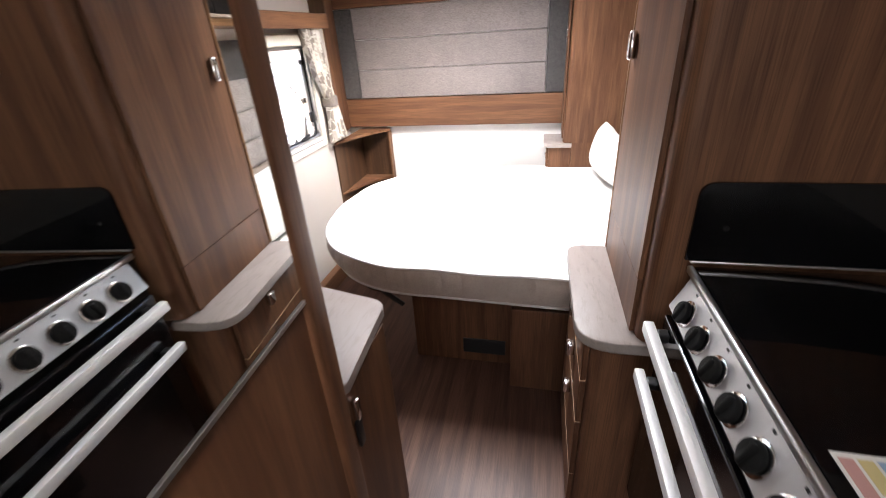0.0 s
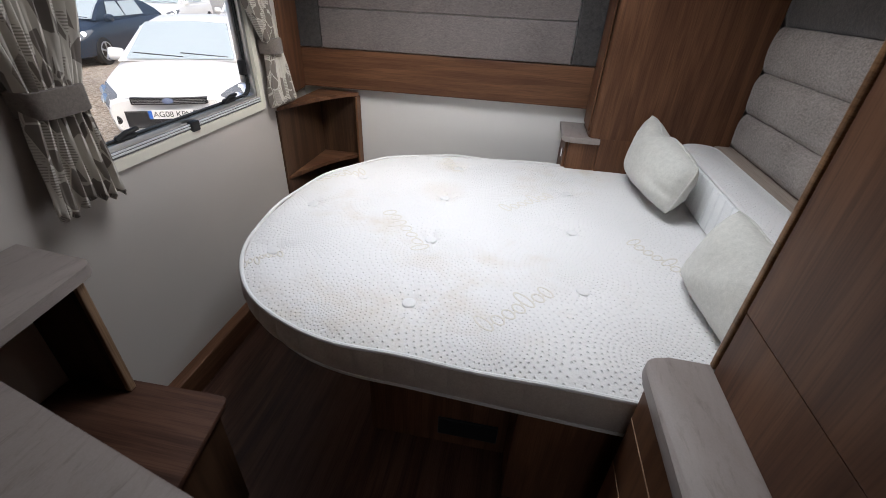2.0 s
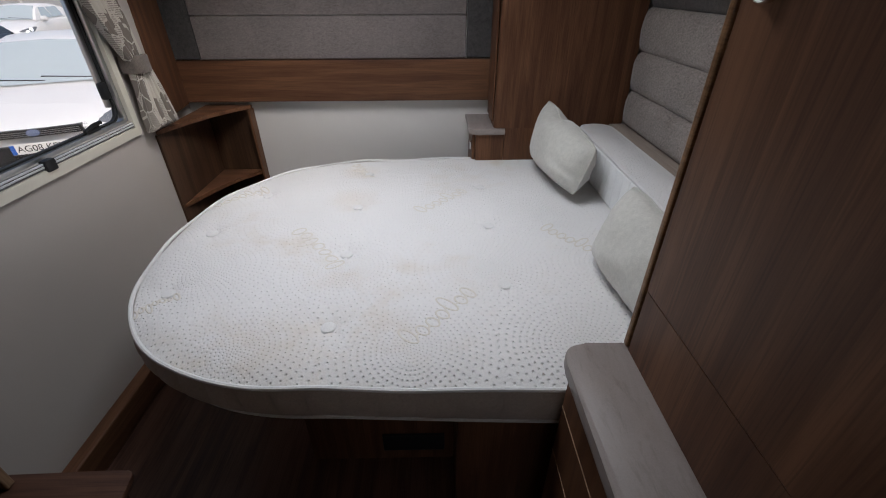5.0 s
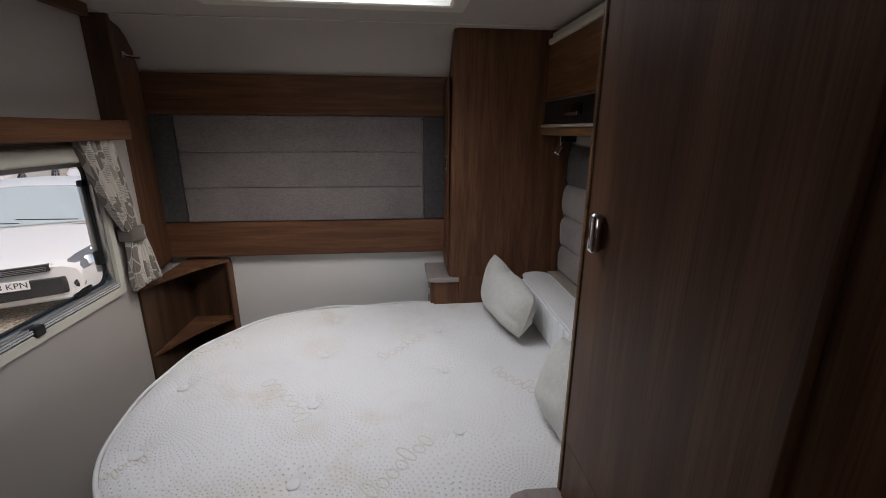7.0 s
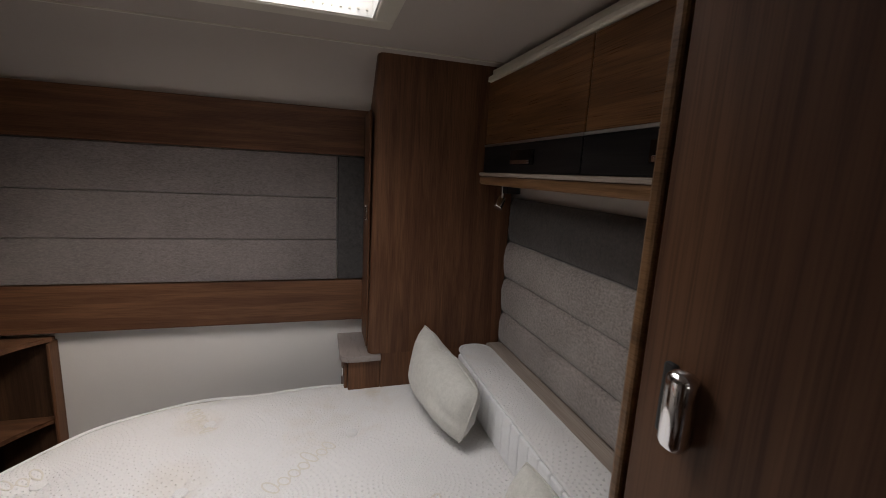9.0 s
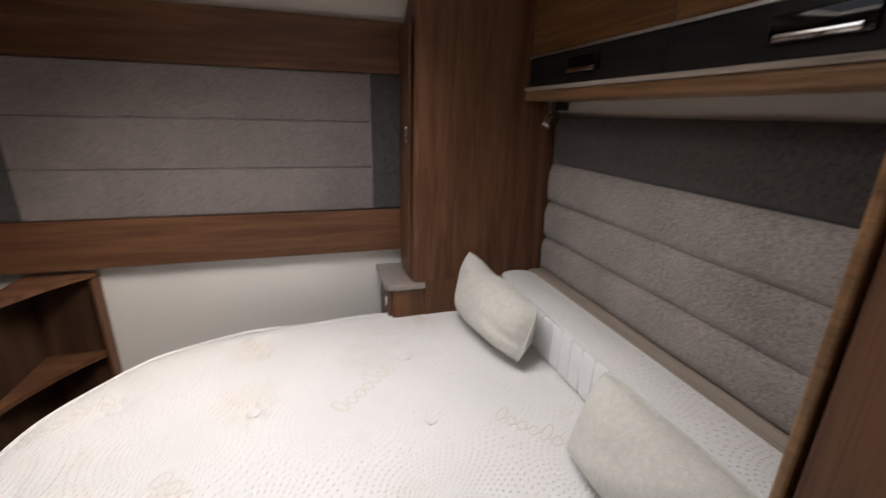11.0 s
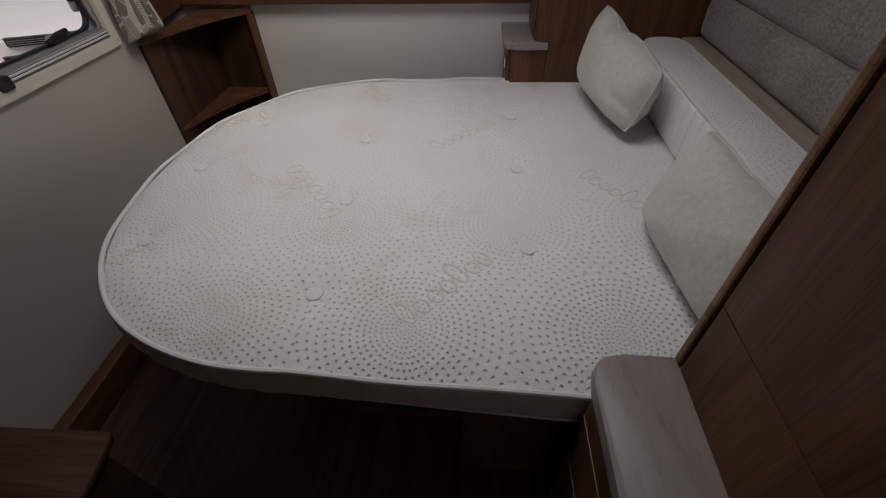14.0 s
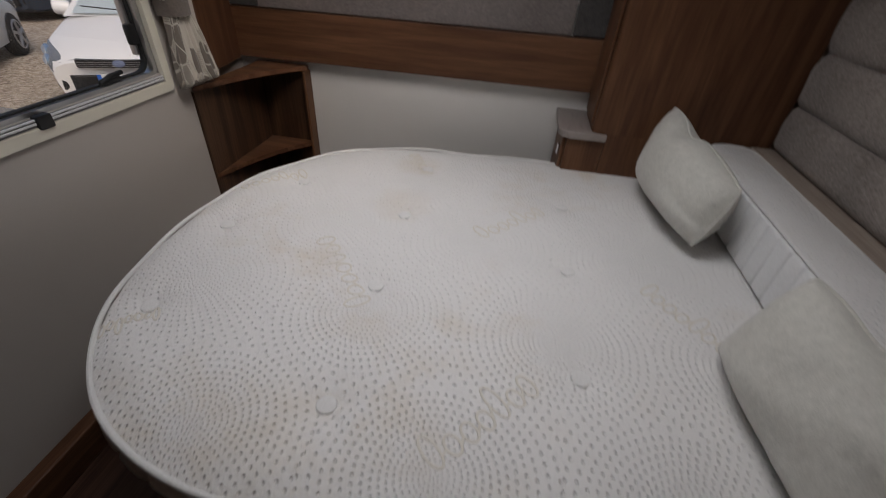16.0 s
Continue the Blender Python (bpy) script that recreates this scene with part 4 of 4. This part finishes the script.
# ---- curtains ----
def curtain(y_top0, y_top1, y_tie0, y_tie1, y_bot0, y_bot1, z0, tie, folds, seed):
    ob = thing("curtain", "cream leaf-patterned curtain gathered in a taupe tie-back", "curtain", "curtains at the window")
    bm = bmesh.new()
    rows, cols = 44, 90
    z1 = 1.545
    g = []
    for i in range(rows + 1):
        z = z1 + (z0 - z1) * i / rows
        if z > tie:
            t = (z1 - z) / (z1 - tie)
            s = 0.6 * t + 0.4 * t * t
            a, b = y_top0 + (y_tie0 - y_top0) * s, y_top1 + (y_tie1 - y_top1) * s
        else:
            t = (tie - z) / (tie - z0)
            s = t ** 0.7
            a, b = y_tie0 + (y_bot0 - y_tie0) * s, y_tie1 + (y_bot1 - y_tie1) * s
        depth = 0.012 + 0.021 * min(1, abs(b - a) / 0.2)
        row = []
        for j in range(cols + 1):
            q = j / cols
            bend = noise.noise(Vector((q * 4.0, z * 3.0, seed)))
            w = (2 * abs(math.sin(q * folds * 3.14159 + seed + 0.9 * bend)) ** 0.75 - 1) * (0.85 + 0.5 * noise.noise(Vector((q * 5, seed, z)))) + 0.16 * math.sin(q * folds * 13 + z * 9 + seed)
            hem = (0.012 * math.sin(q * folds * 6.28 + seed) + 0.02 * noise.noise(Vector((q * 3, seed, 9.0)))) * max(0, i - rows + 4) / 4
            row.append(bm.verts.new((XL + 0.05 + depth * w, a + (b - a) * q, z + hem)))
        g.append(row)
    for i in range(rows):
        for j in range(cols):
            bm.faces.new((g[i][j], g[i][j + 1], g[i + 1][j + 1], g[i + 1][j]))
    cloth_ob = part("drape", bm, CURTAIN, ob, "", True)
    thick = cloth_ob.modifiers.new("cloth thickness", "SOLIDIFY")
    thick.thickness = 0.003
    band = rounded([(XL + 0.008, y_tie0 - 0.008), (XL + 0.088, y_tie0 - 0.008), (XL + 0.088, y_tie1 + 0.008), (XL + 0.008, y_tie1 + 0.008)], [0.01, 0.03, 0.03, 0.01])
    part("tie_back", prism_bm(band, tie - 0.03, tie + 0.03, 0.004), TIE, ob, "taupe cloth tie-back", True)
    return ob


curtain(1.56, 1.85, 1.60, 1.725, 1.55, 1.745, 0.865, 1.12, 7, 0.4)
curtain(2.40, 2.60, 2.6, 2.668, 2.57, 2.745, 0.905, 1.14, 6, 2.1)


def embroidery(x0, y0, x1, y1, height, parent):
    """One stitched line of linked loops, as long as the maker's mark that it stands for."""
    a, b = Vector((x0, y0)), Vector((x1, y1))
    d = (b - a) / 7
    side = Vector((-d.y, d.x)).normalized() * height

    path = []
    for k, tall in enumerate((0.52, 0.32, 0.32, 0.32, 0.6, 0.32, 0.42)):
        path += [(k + 0.5 - 0.36 * math.cos(0.37 * i), tall - 0.3 - tall * math.sin(0.37 * i)) for i in range(25)]
    line = []
    for u, v in path:
        p = a + d * u + side * v
        line.append((p.x, p.y, bed_z(p.x, p.y) - 0.0016))
    return part("stitched_mark", tube_bm(line, 0.0036, 6), STAINED, parent, "row of beige stitched loops", True)


for x0, y0, x1, y1, h in ((0.203, 1.624, 0.381, 1.822, 0.062), (-0.011, 1.953, -0.207, 2.19, 0.06), (0.213, 2.30, 0.402, 2.50, 0.06), (0.645, 2.175, 0.80, 1.995, 0.058),
                          (-0.452, 1.844, -0.545, 1.765, 0.05), (-0.585, 2.385, -0.43, 2.55, 0.055), (-0.005, 2.66, -0.1, 2.815, 0.05)):
    embroidery(x0, y0, x1, y1, h, mattress)

# ---- outside ----
GZ = -0.674


def gravel():
    m = material("gravel", 0.9)
    n = Nodes(m)
    v = n.coords()
    stone = n.add("ShaderNodeTexVoronoi", Vector=v, Scale=28.0)
    tone = n.ramp(stone.outputs["Color"], (0.1, (0.2, 0.15, 0.11)), (0.5, (0.42, 0.35, 0.27)), (0.9, (0.62, 0.55, 0.46)))
    patch = n.noise(v, 0.8, 4)
    n.colour(n.mix(n.ramp(patch, (0.35, (0, 0, 0)), (0.75, (0.5, 0.5, 0.5))), tone, (0.3, 0.25, 0.2)))
    n.bump(stone.outputs["Distance"], 0.8, 0.03)
    return m


structure("ground", box_bm(-400, 400, -400, 400, GZ - 0.5, GZ), gravel(), "pale brown gravel of a parking yard", "ground")

# pale blue-grey base colour paints the sky's reflection into the car glass
GLASS_SKY = material("car_glass_sky_tint", 0.05, 0.0, (0.46, 0.53, 0.55), 0.8)
TYRE = material("tyre_rubber", 0.75, 0.0, (0.018, 0.018, 0.018))
ALLOY = material("alloy_wheel", 0.3, 0.9, (0.55, 0.55, 0.56))
LAMP_GLASS = material("headlight_glass", 0.2, 0.3, (0.22, 0.23, 0.24), 0.4)
PLATE = painted("plate_white", (0.75, 0.75, 0.73), 0.4, 0.02)
PLATE_BLUE = painted("plate_blue", (0.02, 0.11, 0.45), 0.4, 0.02)
BADGE = painted("badge_grey_blue", (0.13, 0.16, 0.25), 0.3, 0.02)


def car(paint, label, nose, heading, front=True, text=""):
    """A five-door hatchback; x runs forward from the nose at 0, y to its left, z up from the ground."""
    ob = thing("car", label, "car", "parked cars")
    ST = 44
    LEN = 4.3

    def half(x):
        t = -x / LEN
        return 0.905 * (1 - 0.20 * max(0, 1 - t / 0.14) ** 2.2 - 0.14 * max(0, (t - 0.86) / 0.14) ** 2.2)

    def deck(x):
        if x > -1.12:
            t = min(1, -x / 1.12)
            return 0.66 + 0.33 * t ** 0.62
        return 0.99 + 0.03 * min(1, (-x - 1.12) / 2.0) - 0.25 * max(0, (-x - 4.1) / 0.2)

    def section(x):
        w, d = half(x), deck(x)
        ends = max(0, 1 - (-x) / 0.1) + max(0, 1 - (LEN + x) / 0.1)
        floor_z = 0.2 + 0.06 * ends
        return w, [(0.0, d + 0.03), (0.45 * w, d + 0.022), (0.78 * w, d - 0.005), (0.93 * w, d - 0.05), (0.985 * w, d - 0.14), (w, 0.58), (0.985 * w, 0.42), (0.95 * w, floor_z + 0.05), (0.8 * w, floor_z)]

    def place(x, w, y, z, sgn):
        push = 0.06 * max(0, 1 - (-x) / 0.3) * (1 - ((z - 0.5) / 0.35) ** 2 if abs(z - 0.5) < 0.35 else 0)
        return (x + push - 0.1 * (y / w) ** 2 * max(0, 1 + x / 0.6), sgn * y, z)

    def skin(x, s, sgn, lift):
        """A point of the body's surface, s steps down its section, raised by lift."""
        w, prof = section(x)
        k = int(s)
        (y0, z0), (y1, z1) = prof[k], prof[k + 1]
        y, z = y0 + (y1 - y0) * (s - k), z0 + (z1 - z0) * (s - k)
        px, py, pz = place(x, w, y, z, sgn)
        return (px + lift * 0.7, py + sgn * lift * 0.5, pz + lift * 0.5)

    bm = bmesh.new()
    rows = []
    for i in range(ST + 1):
        x = -LEN * (i / ST) ** 1.25
        w, prof = section(x)
        row = []
        for sgn in (1, -1):
            for y, z in (prof if sgn == 1 else prof[:0:-1]):
                row.append(bm.verts.new(place(x, w, y, z, sgn)))
        rows.append(row)
    n = len(rows[0])
    for p, q in zip(rows, rows[1:]):
        for k in range(n):
            bm.faces.new((p[k], p[(k + 1) % n], q[(k + 1) % n], q[k]))
    bm.faces.new(rows[0]), bm.faces.new(rows[-1][::-1])
    body = part("body", bm, paint, ob, "", True)

    bm = bmesh.new()
    rows = []
    roof = [(-1.0, 0.985), (-1.3, 1.17), (-1.6, 1.34), (-1.85, 1.435), (-2.3, 1.475), (-3.1, 1.45), (-3.6, 1.36), (-4.0, 1.15), (-4.15, 1.0)]
    for x, z in roof:
        t = max(0.0, (z - 0.985) / 0.49)
        wb, wt = 0.79, 0.79 - 0.2 * t
        rows.append([bm.verts.new(p) for p in ((x, wb, 0.97), (x, wt + 0.02, z - 0.05 * t), (x, wt - 0.08, z), (x, 0, z + 0.02), (x, -wt + 0.08, z), (x, -wt - 0.02, z - 0.05 * t), (x, -wb, 0.97))])
    for p, q in zip(rows, rows[1:]):
        for k in range(6):
            bm.faces.new((p[k], p[k + 1], q[k + 1], q[k]))
    part("roof", bm, paint, ob, "", True)

    def sheet(pts, name, mat, text_label, lift=0.012):
        m2 = bmesh.new()
        a = [Vector(p) for p in pts]
        nrm = (a[1] - a[0]).cross(a[2] - a[0]).normalized()
        f1 = [m2.verts.new(p + nrm * lift) for p in a]
        f0 = [m2.verts.new(p - nrm * 0.01) for p in a]
        m2.faces.new(f1), m2.faces.new(f0[::-1])
        for k in range(len(a)):
            j = (k + 1) % len(a)
            m2.faces.new((f0[k], f0[j], f1[j], f1[k]))
        return part(name, m2, mat, ob, text_label)

    # the windscreen's sky reflection is mostly its painted pale colour
    screen = sheet([(-1.06, 0.7, 1.02), (-1.06, -0.7, 1.02), (-1.78, -0.56, 1.425), (-1.78, 0, 1.45), (-1.78, 0.56, 1.425)][::-1], "windscreen", GLASS_SKY, "glass windscreen", 0.065)
    for y0, y1 in ((0.62, -0.02), (0.02, -0.62)):
        part("wiper", tube_bm([(-1.03, y0, 1.04), (-1.1, y1, 1.085)], 0.009, 6), BLACK_PLASTIC, screen, "black wiper", True)
    for sgn in (1, -1):
        for x0, x1 in ((-1.55, -2.3), (-2.36, -3.2)):
            # side windows share the glass with the sky reflection coloured in
            sheet([(x0, sgn * 0.795, 1.03), (x1, sgn * 0.795, 1.03), (x1 + 0.04, sgn * 0.66, 1.36), (x0 - (0.28 if x0 > -2 else 0.02), sgn * 0.67, 1.36)][::-sgn], "side_window", GLASS_SKY, "side window in reflected-sky colour", 0.012)
        pod = disc_bm((-1.38, sgn * 0.84, 1.02), (0.2, sgn, 0.1), 0.085, 0.19, 0.03, 16)
        part("door_mirror", pod, paint, ob, "", True)
        for x in (-0.88, -3.5):
            wheel = part("wheel", disc_bm((x, sgn * 0.74, 0.32), (0, sgn, 0), 0.32, 0.19, 0.04, 32), TYRE, ob, "black tyre", True)
            rim = part("rim", disc_bm((x, sgn * 0.922, 0.32), (0, sgn, 0), 0.215, 0.012, 0.004, 28), DARK_VOID, wheel, "dark wheel centre", True)
            bm = disc_bm((x, sgn * 0.934, 0.32), (0, sgn, 0), 0.05, 0.01, 0.003, 14)
            for k in range(5):
                a = 6.28318 * k / 5 + 0.3
                tube_bm([(x, sgn * 0.938, 0.32), (x + 0.205 * math.cos(a), sgn * 0.936, 0.32 + 0.205 * math.sin(a))], 0.024, 6, bm=bm)
            ring = [(x + 0.21 * math.cos(6.28318 * k / 24), sgn * 0.933, 0.32 + 0.21 * math.sin(6.28318 * k / 24)) for k in range(24)]
            tube_bm(ring, 0.014, 6, True, bm)
            part("spokes", bm, ALLOY, wheel, "silver alloy spokes", True)
    if front:
        for sgn in (1, -1):
            bm = bmesh.new()
            lamp = []
            for i in range(11):
                t = i / 10
                x = -0.02 - 0.68 * t
                lo, hi = 1.5 + 1.9 * t ** 0.8, 4.8 - 0.9 * t
                lamp.append([bm.verts.new(skin(x, lo + (hi - lo) * j / 6, sgn, 0.01 if 0 < j < 6 and 0 < i < 10 else -0.004)) for j in range(7)])
            for p, q in zip(lamp, lamp[1:]):
                for j in range(6):
                    bm.faces.new((p[j], p[j + 1], q[j + 1], q[j])[::sgn])
            glass = part("headlight", bm, LAMP_GLASS, ob, "clear headlight", True)
            for x, st in ((-0.16, 3.6), (-0.33, 3.4)):
                part("reflector", disc_bm(skin(x, st, sgn, 0.012), (1, sgn * 0.6, 0.45), 0.062, 0.012, 0.004, 20), CHROME, glass, "round chrome reflector", True)
            part("fog_light", disc_bm((-0.1, sgn * 0.66, 0.42), (1, sgn * 0.45, 0), 0.06, 0.06, 0.01, 18), BLACK_PLASTIC, ob, "dark fog light", True)
        grille = part("grille", prism_bm(rounded([(-0.2, -0.47), (0.035, -0.44), (0.065, 0), (0.035, 0.44), (-0.2, 0.47)], [0, 0.02, 0.2, 0.02, 0]), 0.625, 0.708, 0.012), BLACK_PLASTIC, ob, "black slatted grille")
        for k in range(3):
            part("slat", prism_bm([(-0.1, -0.44), (0.043, -0.42), (0.073, 0), (0.043, 0.42), (-0.1, 0.44)], 0.642 + 0.02 * k, 0.645 + 0.02 * k), ALUMINIUM, grille)
        part("lower_grille", prism_bm(rounded([(-0.2, -0.62), (0.02, -0.55), (0.068, 0), (0.02, 0.55), (-0.2, 0.62)], [0, 0.05, 0.2, 0.05, 0]), 0.33, 0.53, 0.03), BLACK_PLASTIC, ob, "black lower grille")
        bm = disc_bm((0.066, 0, 0.672), (1, 0, 0.15), 0.037, 0.02, 0.004, 24)
        for v in bm.verts:
            v.co.y *= 1.75
        part("badge", bm, BADGE, ob, "plain oval badge", True)
        plate = part("number_plate", box_bm(0.075, 0.087, -0.26, 0.26, 0.455, 0.565, 0.004), PLATE, ob, "white number plate", False)
        part("plate_band", box_bm(0.088, 0.0885, -0.258, -0.215, 0.458, 0.562), PLATE_BLUE, plate, "blue band")
        if text:
            font = bpy.data.curves.new("plate_text", "FONT")
            font.body, font.size, font.align_x, font.align_y = text, 0.098, "CENTER", "CENTER"
            font.extrude = 0.001
            tmp = new("plate_text", font)
            data = bpy.data.meshes.new_from_object(tmp.evaluated_get(bpy.context.evaluated_depsgraph_get()))
            bpy.data.objects.remove(tmp)
            data.materials.clear()
            data.materials.append(BLACK_PLASTIC)
            letters = new("plate_letters", data)
            letters.matrix_world = pose(0.0885, 0.022, 0.51, 90, 0, 90)
            letters.parent = plate
    ob.matrix_world = pose(nose[0], nose[1], GZ, 0, 0, heading)
    return ob


def paint_of(name, colour, metal=0.0):
    m = material(name, 0.3, metal, colour, 0.25)
    n = Nodes(m)
    n.rough(n.math("MULTIPLY_ADD", n.noise(n.coords(), 60.0, 3), 0.06, 0.34))
    return m


WHITE_PAINT, BLUE_PAINT, SILVER_PAINT = paint_of("white_paint", (0.78, 0.78, 0.77)), paint_of("dark_blue_paint", (0.035, 0.05, 0.075), 0.3), paint_of("silver_paint", (0.55, 0.58, 0.6), 0.3)
car(WHITE_PAINT, "white hatchback parked nose-on outside the window", (-4.24, 5.69), -64.7, text="AG08 KPN")
car(SILVER_PAINT, "silver hatchback parked on the gravel", (-9.38, 7.94), 124)
car(BLUE_PAINT, "dark blue hatchback parked further across the yard", (-10.95, 9.65), -76)
car(WHITE_PAINT, "white hatchback at the far side of the yard", (-14.6, 17.2), -75)
car(WHITE_PAINT, "white hatchback behind the other parked cars", (-9.2, 15.2), -62)
fence = thing("yard_fence", "tall grey boarded fence behind the parked cars", "fence")
FENCE = painted("fence_board", (0.36, 0.37, 0.38), 0.8, 0.12, 20.0)
POST = painted("fence_post", (0.55, 0.55, 0.54), 0.8, 0.08, 20.0)
for k in range(18):
    x, y = -24.0 + 0.58 * k, 3 + 2.0 * k
    M = Matrix.Translation((x, y, GZ)) @ Matrix.Rotation(-math.atan2(0.58, 2.0), 4, "Z")
    for r in range(8):
        part("fence_board", box_bm(-0.03, 0.0, 0.05, 2.04, 0.3 * r, 0.3 * r + 0.28), FENCE, fence, "", False, M)
    part("fence_post", box_bm(-0.06, 0.06, -0.05, 0.05, 0.0, 2.5, 0.01), POST, fence, "pale concrete post", False, M)
cone = thing("traffic_cone", "orange traffic cone with a grey base", "traffic cone")
bm = bmesh.new()
bmesh.ops.create_cone(bm, cap_ends=True, segments=20, radius1=0.13, radius2=0.03, depth=0.5, matrix=Matrix.Translation((0, 0, 0.28)))
part("body", bm, painted("cone_orange", (0.75, 0.12, 0.04), 0.5), cone, "", True)
part("base", box_bm(-0.19, 0.19, -0.19, 0.19, 0.0, 0.04, 0.015), painted("cone_base_grey", (0.2, 0.2, 0.2), 0.7), cone, "grey rubber base")
cone.matrix_world = pose(-5.98, 5.27, GZ)
